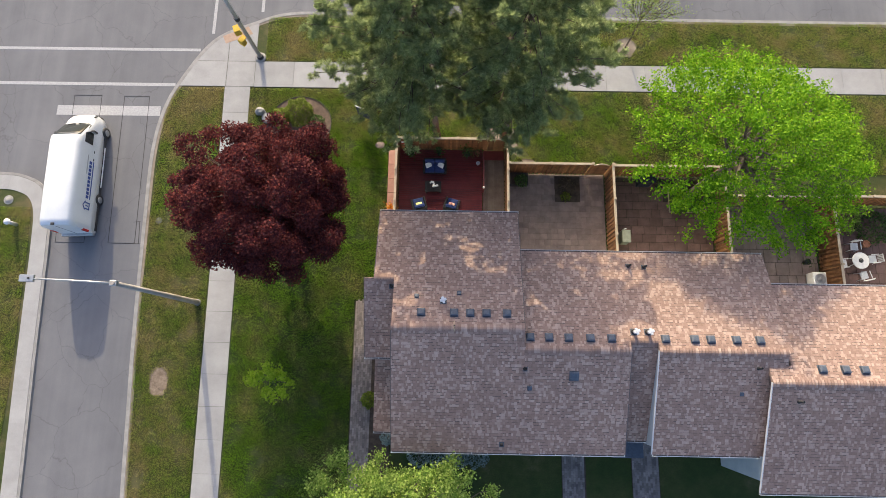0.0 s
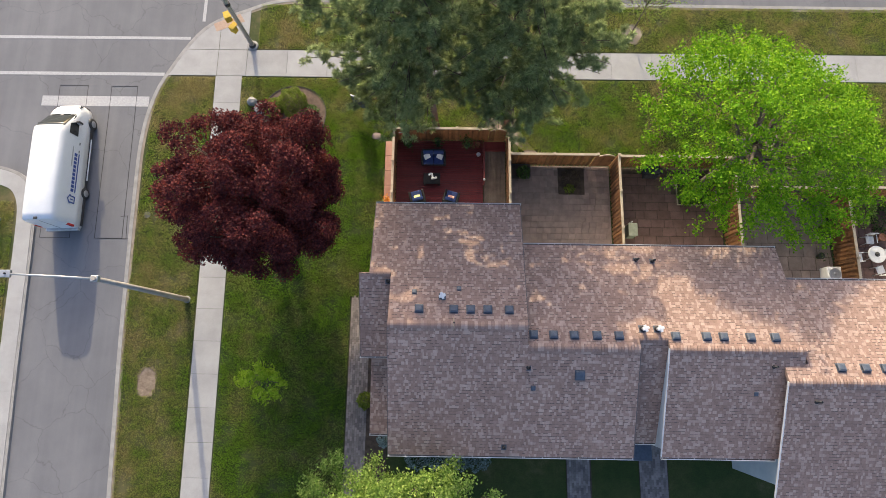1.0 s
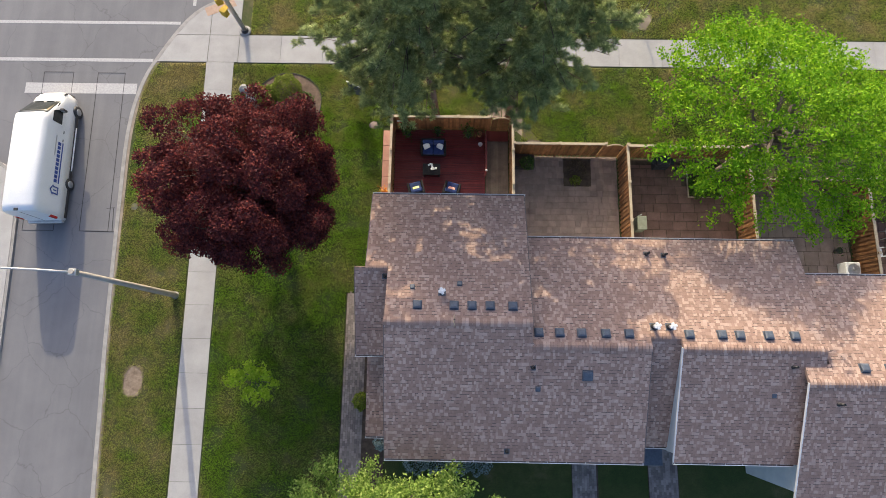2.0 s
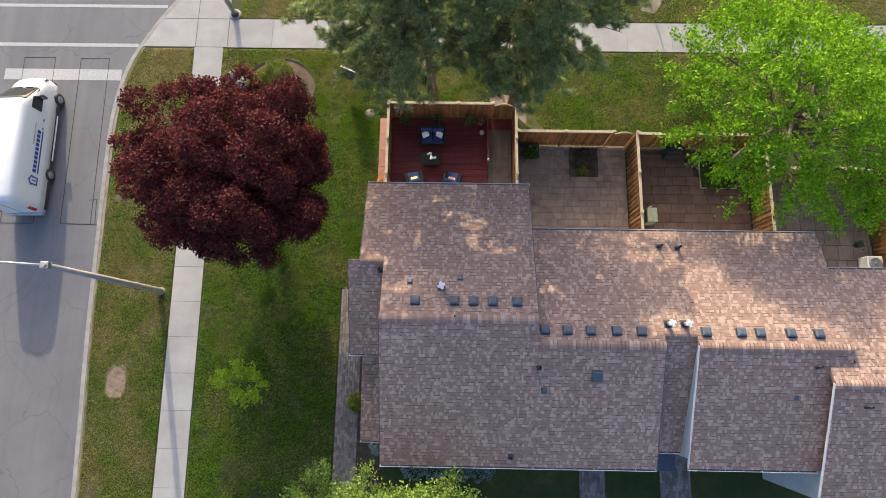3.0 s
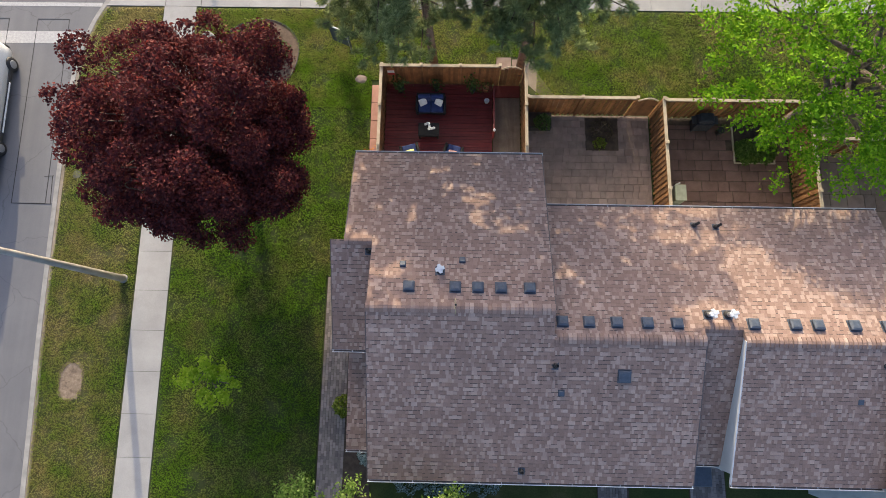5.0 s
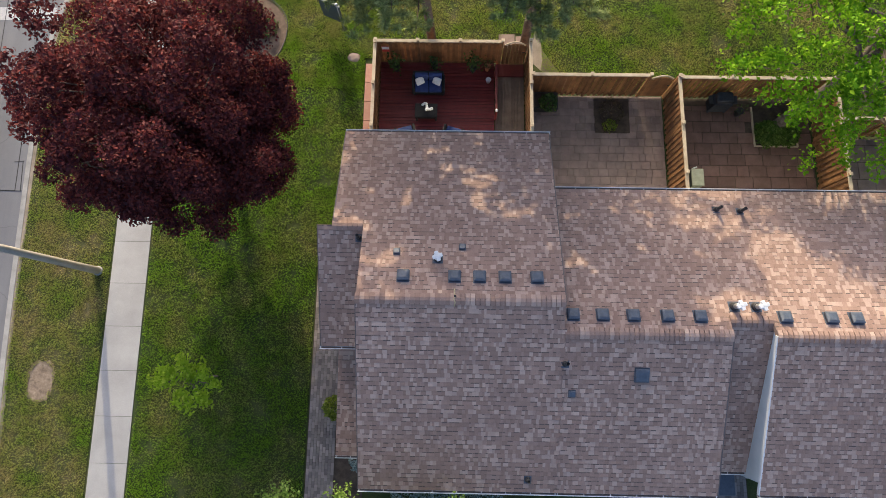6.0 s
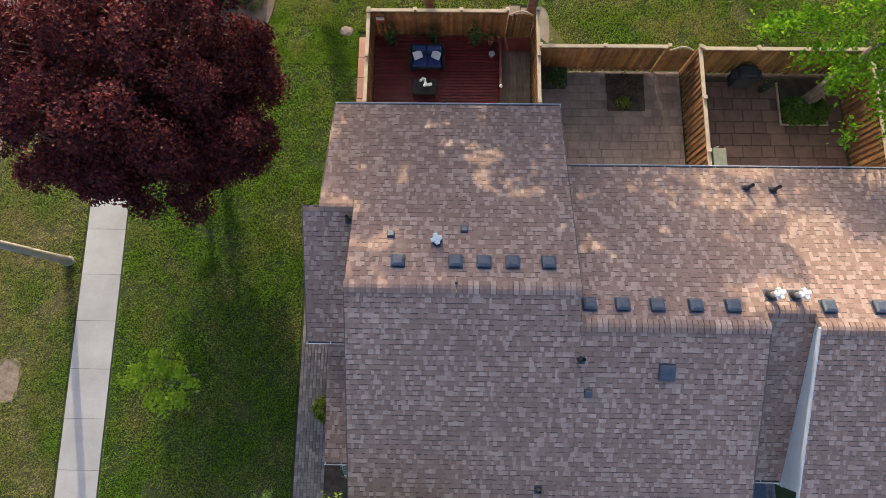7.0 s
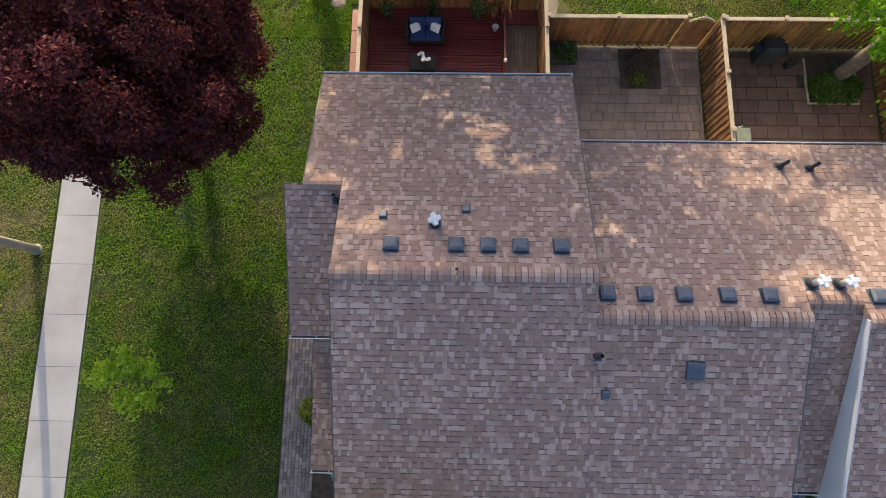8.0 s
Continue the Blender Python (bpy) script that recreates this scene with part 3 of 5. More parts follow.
KS = 0.372
RA, ZA = 1.15, 6.80
ES = -4.76
ZES = ZA - KS * (RA - ES)
RB = 0.22
ZB = ZA - KS * (RA - RB)
EA, ZEA, EB, ZEB = 7.38, 4.64, 5.31, 4.66
KA, KB = (ZA - ZEA) / (EA - RA), (ZB - ZEB) / (EB - RB)
XA = 3.98

house_a = thing("townhouse", "end townhouse with brown shingle roof and side wing", "house", group="row of townhouses")
roof_slope(house_a, "north_roof", -2.35, XA, EA, ZEA, RA, ZA)
yw = 3.6
roof_slope(house_a, "side_roof", -3.35, -2.354, EA, ZEA, yw, ZEA + KA * (EA - yw))
roof_slope(house_a, "south_roof", -2.35, XA, ES, ZES, RA, ZA, (1.4, 3.6, 4.2, 6.2), True)
ridge(house_a, -2.37, XA + 0.02, RA, ZA + 0.015, KA, KS)
zw = ZEA + KA * (EA - yw)
roof_slope(house_a, "wing_roof", -3.85, -2.36, -0.28, 4.46, yw - 0.02, zw - 0.02)
ridge(house_a, -3.37, -2.36, yw, zw + 0.012, KA, 0.42)
roof_slope(house_a, "porch_roof", -3.5, -2.4, -4.1, 2.75, -0.3, 3.2)
walls(house_a, -2.95, XA, yw, EA - 0.45, ZEA - 0.1)
walls(house_a, -2.0, XA, ES + 0.45, yw, ZES - 0.1)
walls(house_a, -3.55, -2.0, -0.1, yw - 0.2, 4.3)
walls(house_a, -2.9, -2.02, -4.0, -0.1, 2.7)
gable_end(house_a, -2.06, ES + 0.45, ZES, RA, ZA - 0.16, EA - 0.45, ZEA)
gable_end(house_a, -3.56, -0.12, 4.3, yw - 0.3, zw - 0.35, yw - 0.1, zw - 0.35)
gable_end(house_a, XA - 0.14, ES + 0.45, ZES, RA, ZA - 0.16, EA - 0.45, ZEA)
gutter(house_a, -3.37, XA + 0.06, EA, ZEA, 1)
gutter(house_a, -2.37, XA, ES, ZES, -1)
gutter(house_a, -3.9, -2.4, -0.28, 4.46, -1)
gutter(house_a, -3.52, -2.42, -4.1, 2.75, -1)
verge(house_a, -2.36, ES, ZES, RA, ZA), verge(house_a, XA + 0.01, EA, ZEA, RA, ZA), verge(house_a, -3.36, EA, ZEA, yw, zw), verge(house_a, -3.86, -0.28, 4.46, yw, zw - 0.02)


def on_a(y):
    return ZEA + KA * (EA - y)


def on_b(y):
    return ZEB + KB * (EB - y)


def on_s(y):
    return ZES + KS * (y - ES)


for x in (-0.95, 0.63, 1.4, 2.18, 3.16):
    roof_vent(house_a, x, 1.86, on_a(1.86), -KA)
for x, y in ((-1.2, 2.67), (0.87, 2.85)):
    small_vent(house_a, x, y, on_a(y), -KA)
flue(house_a, 0.1, 2.45, on_a(2.45), -KA)
stack(house_a, -2.5, 3.2, 5.785, 0.38)
stack(house_a, 4.05, -0.7, on_s(-0.7), KS), small_vent(house_a, 4.3, -1.6, on_s(-1.6), KS), stack(house_a, 3.05, -4.35, on_s(-4.35), KS, 0.3)

house_b = thing("townhouse", "middle townhouse with brown shingle roof and vents", "house", group="row of townhouses")
roof_slope(house_b, "north_roof", XA + 0.004, 9.08, EB, ZEB, RB, ZB)
roof_slope(house_b, "south_roof", XA + 0.004, 9.08, ES, ZES, RB, ZB)
ridge(house_b, XA + 0.02, 9.1, RB, ZB + 0.015, KB, KS)
walls(house_b, XA, 8.75, ES + 0.45, EB - 0.45, ZES - 0.1)
gable_end(house_b, 8.68, ES + 0.45, ZES, RB, ZB - 0.16, EB - 0.45, ZEB)
gutter(house_b, XA + 0.07, 9.7, EB, ZEB, 1), gutter(house_b, XA, 9.1, ES, ZES, -1)
verge(house_b, 9.09, ES, ZES, RB, ZB)
for x in (4.3, 5.2, 6.14, 7.18, 8.18):
    roof_vent(house_b, x, 0.78, on_b(0.78), -KB)
roof_vent(house_b, 6.4, -1.0, on_s(-1.0), KS, 0.42, 0.09)
stack(house_b, 9.6, 4.55, on_b(4.55), -KB)

house_c = thing("townhouse", "middle townhouse with brown shingle roof and a recessed entry", "house", group="row of townhouses")
SC = -4.70
ZSC = ZB - KS * (RB - SC)
YG = 0.66
roof_slope(house_c, "north_roof", 10.4, 16.7, EB, ZEB, RB, ZB)
roof_slope(house_c, "entry_north_roof", 9.084, 10.396, EB, ZEB, YG, on_b(YG))
roof_slope(house_c, "entry_roof", 9.0, 10.62, -4.18, 3.78, YG, on_b(YG))
ridge(house_c, 9.08, 10.42, YG, on_b(YG) + 0.015, KB, 0.57)
roof_slope(house_c, "south_roof", 10.4, 16.5, SC, ZSC, RB, ZB)
ridge(house_c, 10.4, 16.5, RB, ZB + 0.015, KB, KS)
walls(house_c, 8.78, 16.6, -4.0, EB - 0.45, 3.6)
gable_end(house_c, 10.46, SC + 0.35, ZSC, RB, ZB - 0.16, EB - 0.45, ZEB)
gutter(house_c, 9.7, 16.72, EB, ZEB, 1), gutter(house_c, 9.15, 10.6, -4.18, 3.78, -1), gutter(house_c, 10.38, 15.7, SC, ZSC, -1)
verge(house_c, 10.39, SC, ZSC, RB, ZB, True)
part("downpipe", tubed([(10.55, -4.36, 3.7), (10.5, -4.3, 3.45), (10.6, -3.95, 3.2), (10.6, -3.95, 0.1)], 0.045), WHITE_METAL, house_c)
part("entry_canopy", bbox(9.1, 10.75, -5.25, -4.02, 2.35, 2.45, 0.02), VENT_DARK, house_c, "dark flat entry canopy")
for x in (10.76, 12.15, 12.92, 14.14, 15.26):
    roof_vent(house_c, x, 0.8, on_b(0.8), -KB)
for x in (9.3, 9.97):
    flue(house_c, x, 1.12, on_b(1.12), -KB)
stack(house_c, 10.4, 4.5, on_b(4.5), -KB)
small_vent(house_c, 14.45, -1.7, ZB - KS * 2.12, KS)
stack(house_c, 15.1, -0.5, ZB - KS * 0.92, KS)

house_d = thing("townhouse", "townhouse stepped forward with brown shingle roof", "house", group="row of townhouses")
RD, ED, ZED, SD = -1.15, 3.72, 4.66, -6.42
KD = 0.36
ZD = ZED + KD * (ED - RD)
ZSD = ZD - KS * (RD - SD)
roof_slope(house_d, "north_roof", 16.704, 30, ED, ZED, RD, ZD)
roof_slope(house_d, "step_roof", 15.6, 16.7, -0.35, ZD - KD * 0.7, RD, ZD)
roof_slope(house_d, "south_roof", 15.6, 30, SD, ZSD, RD, ZD)
ridge(house_d, 15.6, 30, RD, ZD + 0.015, KD, KS)
walls(house_d, 15.95, 29.6, SD + 0.45, ED - 0.45, ZSD - 0.1)
gable_end(house_d, 15.96, SD + 0.45, ZSD, RD, ZD - 0.16, 0.0, ZD - 0.5)
gable_end(house_d, 29.5, SD + 0.45, ZSD, RD, ZD - 0.16, ED - 0.45, ZED)
part("step_flashing", bbox(15.6, 16.5, -0.42, -0.2, 5.78, 6.18), VENT_DARK, house_d, "dark metal step flashing")
gutter(house_d, 16.75, 30, ED, ZED, 1), gutter(house_d, 15.58, 30, SD, ZSD, -1)
verge(house_d, 15.59, SD, ZSD, RD, ZD, True)
for x in (18.1, 19.2, 20.1, 21.6):
    roof_vent(house_d, x, -0.5, ZED + KD * (ED + 0.5), -KD)
stack(house_d, 16.9, -2.0, ZD - KS * 0.95, KS)


# ---- trees ----
def leaf_cloud(name, centres, sizes, material, parent, rng, flat=0.5, slim=0.55, label="", rise=0.0, along=None):
    """Many small folded leaves, one at each centre; rise stands them up, along gives their directions."""
    n = len(centres)
    d = rng.normal(size=(n, 3)) if along is None else along + rng.normal(size=(n, 3)) * 0.2
    d[:, 2] = d[:, 2] * (1 - flat) if not rise else np.abs(d[:, 2]) + rise
    d /= np.linalg.norm(d, axis=1)[:, None]
    up = rng.normal(size=(n, 3)) * 0.6 + np.array((0, 0, 1.0)) * (0.4 + flat)
    s = np.cross(d, up)
    s /= np.linalg.norm(s, axis=1)[:, None] + 1e-9
    nn = np.cross(s, d)
    L = sizes[:, None]
    v = np.stack((centres - d * L * 0.5, centres + s * L * slim * 0.5 + nn * L * 0.12, centres + d * L * 0.5, centres - s * L * slim * 0.5 + nn * L * 0.12), 1).reshape(-1, 3)
    i = np.arange(n)[:, None] * 4
    f = np.concatenate((i + np.array([[0, 1, 2]]), i + np.array([[0, 2, 3]])), 1).reshape(-1)
    me = bpy.data.meshes.new(name)
    me.vertices.add(len(v))
    me.vertices.foreach_set("co", v.astype(np.float32).ravel())
    me.loops.add(len(f))
    me.loops.foreach_set("vertex_index", f.astype(np.int32))
    me.polygons.add(len(f) // 3)
    me.polygons.foreach_set("loop_start", np.arange(0, len(f), 3, dtype=np.int32))
    me.update(calc_edges=True)
    me.materials.append(material)
    ob = new(name, me)
    ob.parent = parent
    return tagged(ob, label, "", "", "stuff")


def limb(bm, a, b, r0, r1, rng, seg=7, sag=0.12):
    a, b = np.array(a, float), np.array(b, float)
    n = 5
    j = rng.normal(size=3) * np.linalg.norm(b - a) * sag
    pts = [tuple(a + (b - a) * k / n + j * math.sin(math.pi * k / n) * 0.6) for k in range(n + 1)]
    tube(bm, pts, [r0 + (r1 - r0) * k / n for k in range(n + 1)], seg)
    return pts


def broadleaf(name, label, base, centre, radii, clumps, per, size, leaf, bark, seed, trunk_r=0.2, hollow=0.45, spread=0.5, ragged=0.25, flat=0.45, spray=0.0, low=-0.75, limbs=0.36, apex=None):
    """A tree: trunk, limbs and twigs, and leaves gathered in clumps over an uneven crown."""
    rng = np.random.default_rng(seed)
    t = thing(name, label, "tree", base)
    b = np.array(base, float)
    c = np.array(centre, float) - b
    R = np.array(radii, float)
    fork = np.array((c[0] * 0.25, c[1] * 0.25, max(c[2] - R[2] * 0.75, 1.2)))
    part("trunk", tubed([(0, 0, -0.1), (0, 0, 0.15), tuple(fork * 0.5), tuple(fork), tuple(fork * 0.35 + c * 0.65), tuple(c + (0, 0, R[2] * 0.6))],
                        [trunk_r * 1.5, trunk_r * 1.12, trunk_r, trunk_r * 0.85, trunk_r * 0.5, trunk_r * 0.12], 12), bark, t)
    dirs = rng.normal(size=(clumps * 3, 3))
    dirs /= np.linalg.norm(dirs, axis=1)[:, None]
    dirs = dirs[dirs[:, 2] > low][:clumps]
    ph = rng.uniform(0, 6.28, size=(6, 3))
    lump = sum(np.sin(dirs @ rng.normal(size=(3, 1)) * 4.0 + ph[k, 0]) for k in range(6))[:, 0] / 6
    rad = (hollow + (1 - hollow) * rng.uniform(0, 1, len(dirs)) ** 0.45) * (1 + ragged * lump * 1.6)
    pts = c + dirs * R * rad[:, None]
    if apex:
        q = rng.normal(size=(len(pts), 2))
        q = q / np.linalg.norm(q, axis=1)[:, None] * np.sqrt(rng.uniform(0, 1, len(pts)))[:, None] * (1 + ragged * lump * 1.2)[:, None]
        pts[:, :2] = c[:2] + q * R[:2]
        far = np.linalg.norm(q - np.array(apex), axis=1)
        pts[:, 2] = c[2] + R[2] * (1 - 1.3 * far) + rng.normal(size=len(pts)) * 0.35
    pts[:, 2] = np.maximum(pts[:, 2], 0.9)
    bm = bmesh.new()
    for k in rng.choice(len(pts), min(26, len(pts)), replace=False):
        s = fork + (c - fork) * rng.uniform(0, 0.9)
        limb(bm, s, s + (pts[k] - s) * 0.95, trunk_r * limbs, 0.02, rng)
    tagged(part("bough_work", bm, bark, t), "", "", "", "stuff")
    bm = bmesh.new()
    for k in rng.choice(len(pts), min(150, len(pts)), replace=False):
        s = pts[k] - (pts[k] - fork) * rng.uniform(0.15, 0.4)
        limb(bm, s, pts[k], 0.03, 0.008, rng, 4)
    tagged(part("twig_work", bm, bark, t), "", "", "", "stuff")
    which = np.repeat(np.arange(len(pts)), per)
    off = rng.normal(size=(len(which), 3)) * spread * np.array((1, 1, 0.55))
    if spray:
        out = pts[which] - fork
        out[:, 2] *= 0.3
        out /= np.linalg.norm(out, axis=1)[:, None]
        off += out * (rng.uniform(-1, 1, size=(len(which), 1)) * spray)
    P = pts[which] + off
    P = P[P[:, 2] > 0.3]
    leaf_cloud("crown", P, rng.uniform(0.65, 1.3, len(P)) * size, leaf, t, rng, flat)
    return t


def lumpy_tree(name, label, base, centre, radii, lumps, per, size, leaf, bark, seed, trunk_r=0.2, lump=(0.55, 1.0), fill=0.12, low=-0.95, slim=0.8):
    """A dense tree: trunk, boughs, and leaves in rounded clusters over an uneven crown, with dark gaps between them."""
    rng = np.random.default_rng(seed)
    t = thing(name, label, "tree", base)
    c = np.array(centre, float) - np.array(base, float)
    R = np.array(radii, float)
    fork = np.array((c[0] * 0.3, c[1] * 0.3, max(c[2] - R[2] * 0.8, 0.8)))
    part("trunk", tubed([(0, 0, -0.1), (0, 0, 0.15), tuple(fork * 0.5), tuple(fork), tuple(fork * 0.35 + c * 0.65), tuple(c + (0, 0, R[2] * 0.5))],
                        [trunk_r * 1.5, trunk_r * 1.12, trunk_r, trunk_r * 0.85, trunk_r * 0.5, trunk_r * 0.12], 12), bark, t)
    k = np.arange(lumps) + 0.5
    h = low + (1 - low) * k / lumps
    a = k * 2.39996 + rng.normal(size=lumps) * 0.25
    ring = np.sqrt(np.maximum(1 - h * h, 0)) * np.where(h < 0, 1 + 0.25 * h, 1.0)
    dirs = np.stack((ring * np.cos(a), ring * np.sin(a), h), 1)
    C = c + dirs * R * (0.55 + 0.58 * rng.uniform(0, 1, lumps) ** 0.8)[:, None] + rng.normal(size=(lumps, 3)) * 0.2
    rad = rng.uniform(lump[0], lump[1], lumps)
    bm = bmesh.new()
    for q in C[::2]:
        s = fork + (c - fork) * rng.uniform(0, 0.9)
        limb(bm, s, s + (q - s) * 0.97, trunk_r * 0.32, 0.015, rng, 6)
    tagged(part("bough_work", bm, bark, t), "", "", "", "stuff")
    which = np.repeat(np.arange(lumps), (per * (rad / rad.mean()) ** 2).astype(int))
    d = rng.normal(size=(len(which), 3)) + dirs[which] * 0.7 + np.array((0, 0, 0.35))
    d /= np.linalg.norm(d, axis=1)[:, None]
    P = C[which] + d * (rad[which] * rng.uniform(0.5, 1.2, len(which)))[:, None] * np.array((1, 1, 0.75))
    inner = rng.normal(size=(int(len(P) * fill), 3))
    inner /= np.linalg.norm(inner, axis=1)[:, None]
    P = np.concatenate((P, c + inner * R * rng.uniform(0.35, 0.8, len(inner))[:, None]))
    P = P[P[:, 2] > 1.2]
    leaf_cloud("crown", P, rng.uniform(0.6, 1.35, len(P)) * size, leaf, t, rng, 0.35, slim)
    return t


lumpy_tree("red_maple_tree", "round red maple tree with dark crimson leaves on lawn", (-9.1, 7.6, 0), (-9.1, 7.4, 5.9), (3.85, 3.5, 3.7), 400, 330, 0.125, LEAF_RED, BARK, 3, 0.19, (0.28, 0.72), slim=0.62)
broadleaf("green_maple_tree", "large maple tree with bright green spring leaves", (14.95, 9.75, 0), (16.6, 11.15, 6.1), (6.9, 5.6, 3.4), 560, 66, 0.16, LEAF_GREEN, GREY_BARK, 8, 0.25, 0.74, 0.17, 0.2, 0.45, 0.42, -0.4, 0.5, (-0.3, -0.05))
broadleaf("lime_tree", "young tree with pale lime leaves beside the path", (-2.9, -8.6, 0), (-2.2, -8.55, 5.2), (4.5, 3.75, 2.9), 300, 200, 0.125, LEAF_LIME, GREY_BARK, 11, 0.14, 0.45, 0.19, 0.36, 0.45, 0.2)
broadleaf("sapling_tree", "thin sapling with bright green leaves on lawn", (-9.15, -1.55, 0), (-9.25, -1.55, 2.5), (1.4, 1.0, 0.45), 15, 100, 0.15, LEAF_SAPLING, GREY_BARK, 14, 0.035, 0.25, 0.11, 0.35, 0.75, 0.28)
broadleaf("street_sapling_tree", "thin young street tree with few pale leaves", (11.9, 20.2, 0), (12.2, 20.9, 3.4), (1.9, 1.8, 1.7), 110, 30, 0.09, LEAF_LIME, GREY_BARK, 6, 0.05, 0.2, 0.25, 0.3, 0.5)
broadleaf("far_tree", "dark green tree at the corner of the verge", (30.5, 20.0, 0), (30.5, 20.0, 4.5), (2.6, 2.6, 2.2), 90, 70, 0.22, LEAF_SHRUB, GREY_BARK, 21, 0.12, 0.4, 0.3, 0.3)


def pine(label, base, tall, reach, seed, first=3.2, lean=(0, 0)):
    """A pine: straight trunk, whorls of boughs, tufts of needles along each bough."""
    rng = np.random.default_rng(seed)
    t = thing("pine_tree", label, "tree", base)
    lx, ly = lean
    part("trunk", tubed([(0, 0, -0.1), (0, 0, 0.3), (lx * 0.3, ly * 0.3, tall * 0.4), (lx, ly, tall)], [0.3, 0.22, 0.17, 0.03], 12), BARK, t)
    bm = bmesh.new()
    tufts = []
    z = first
    while z < tall - 0.3:
        f = (z - first) / (tall - first)
        for _ in range(7):
            a = rng.uniform(0, 2 * math.pi)
            ln = reach * (1 - 0.78 * f ** 1.4) * rng.uniform(0.6, 1.1) * (1.0 if math.sin(a) > -0.2 else 0.8) * min(1.0, 0.7 + 0.1 * (z - first))
            s = np.array((lx * z / tall, ly * z / tall, z))
            e = s + np.array((math.cos(a) * ln, math.sin(a) * ln, ln * rng.uniform(0.02, 0.22)))
            pts = limb(bm, s, e, 0.05 * (1 - 0.5 * f), 0.012, rng, 5, 0.07)
            side = np.array((-math.sin(a), math.cos(a), 0))
            for k in range(int(ln * (5.7 if z < 9 else 8.0))):
                u = rng.uniform(0.32, 1.0)
                q = s + (e - s) * u + side * rng.normal() * 0.55 * (1.25 - u) + rng.normal(size=3) * 0.14
                tufts.append(q)
        z += rng.uniform(0.45, 0.75)
    tagged(part("bough_work", bm, BARK, t), "", "", "", "stuff")
    T = np.array(tufts)
    w = np.repeat(np.arange(len(T)), 72)
    d = rng.normal(size=(len(w), 3))
    d[:, 2] = np.abs(d[:, 2]) * 0.7
    d /= np.linalg.norm(d, axis=1)[:, None]
    r = rng.uniform(0.06, 0.21, len(w))[:, None]
    leaf_cloud("needles", T[w] + d * r, rng.uniform(0.16, 0.26, len(w)), LEAF_PINE, t, rng, 0.0, 0.11, along=d)
    return t


pine("tall pine tree with blue-green needles behind fence", (-0.5, 13.75, 0), 15.0, 6.5, 31, 5.0, (-1.2, 0.9))
pine("tall pine tree with blue-green needles behind gate", (3.75, 13.6, 0), 16.5, 5.9, 32, 5.0, (-0.1, 0.8))

tufts("grass_tufts", "short uneven grass tufts and clover on lawn", [(-18.3, -3.0, -9.5, 16.9), (-12, 31, 11.5, 16.9), (-12, 33, 18.9, 22.2), (-28, -25.3, -8, 9)], 1350, 0.062, 61,
      [(-5.3, -2.9, -10, 3.1), (-3.6, 3.9, 6.5, 13), (3.8, 30, 4, 11.4)])


# ---- fences ----
FENCE_TOP = 1.88


def fence(label, x0, y0, x1, y1, gate=None, boards=True):
    """A board fence from one point of the plan to another: posts with caps, a top rail, boards on both faces in turn; gate: (start, end) along it."""
    d = Vector((x1 - x0, y1 - y0, 0))
    t = thing("fence", label, "fence", (x0, y0, 0), math.degrees(math.atan2(d.y, d.x)), "yard fences")
    L = d.length
    ends = [(0.0, L)] if not gate else [p for p in ((0.0, gate[0]), (gate[1], L)) if p[1] - p[0] > 0.3]
    stops = set()
    for a, b in ends:
        n = max(1, round((b - a) / 2.1))
        stops |= {round(a + (b - a) * k / n, 3) for k in range(n + 1)}
        part("top_rail", bbox(a, b, -0.07, 0.07, FENCE_TOP - 0.05, FENCE_TOP, 0.006), CEDAR_TOP, t, "pale weathered cap rail")
        part("bottom_rail", bbox(a, b, -0.02, 0.02, 0.18, 0.27), CEDAR, t)
        part("middle_rail", bbox(a, b, -0.02, 0.02, 1.6, 1.69), CEDAR, t)
        x, k = a + 0.06, 0
        while x < b - 0.12:
            w = random.uniform(0.125, 0.14)
            s = 1 if k % 2 else -1
            part("board", bbox(x, x + w, s * 0.022 if s > 0 else -0.042, 0.042 if s > 0 else -0.022, 0.06, FENCE_TOP - 0.05 + random.uniform(-0.004, 0.002)), CEDAR, t)
            x += w - 0.012
            k += 1
    for s in sorted(stops):
        p = part("post", bbox(s - 0.05, s + 0.05, -0.05, 0.05, -0.2, FENCE_TOP + 0.06, 0.006), CEDAR, t)
        part("post_cap", bbox(s - 0.075, s + 0.075, -0.075, 0.075, FENCE_TOP + 0.06, FENCE_TOP + 0.1, 0.014), CEDAR_TOP, p)
    return t


def gate(label, x0, x1, y):
    """An arched board gate with a lattice head."""
    t = thing("gate", label, "gate", (x0, y, 0))
    L = x1 - x0
    for a in (0.02, L - 0.1):
        part("stile", bbox(a, a + 0.08, -0.03, 0.03, 0.08, 1.6, 0.005), CEDAR, t)
    n = int((L - 0.06) / 0.14)
    for k in range(n):
        u = (k + 0.5) / n
        top = 1.5 + 0.24 * math.sin(math.pi * u)
        part("board", bbox(0.03 + k * (L - 0.06) / n, 0.03 + (k + 0.94) * (L - 0.06) / n, -0.035, -0.015, 0.08, top), CEDAR, t)
    pts = [(0.06 + (L - 0.12) * k / 10, 0, 1.56 + 0.26 * math.sin(math.pi * k / 10)) for k in range(11)]
    part("arch", tubed(pts, 0.035, 6), CEDAR_TOP, t)
    part("latch", bbox(L - 0.16, L - 0.05, -0.06, -0.035, 1.05, 1.1, 0.005), BLACK, t)


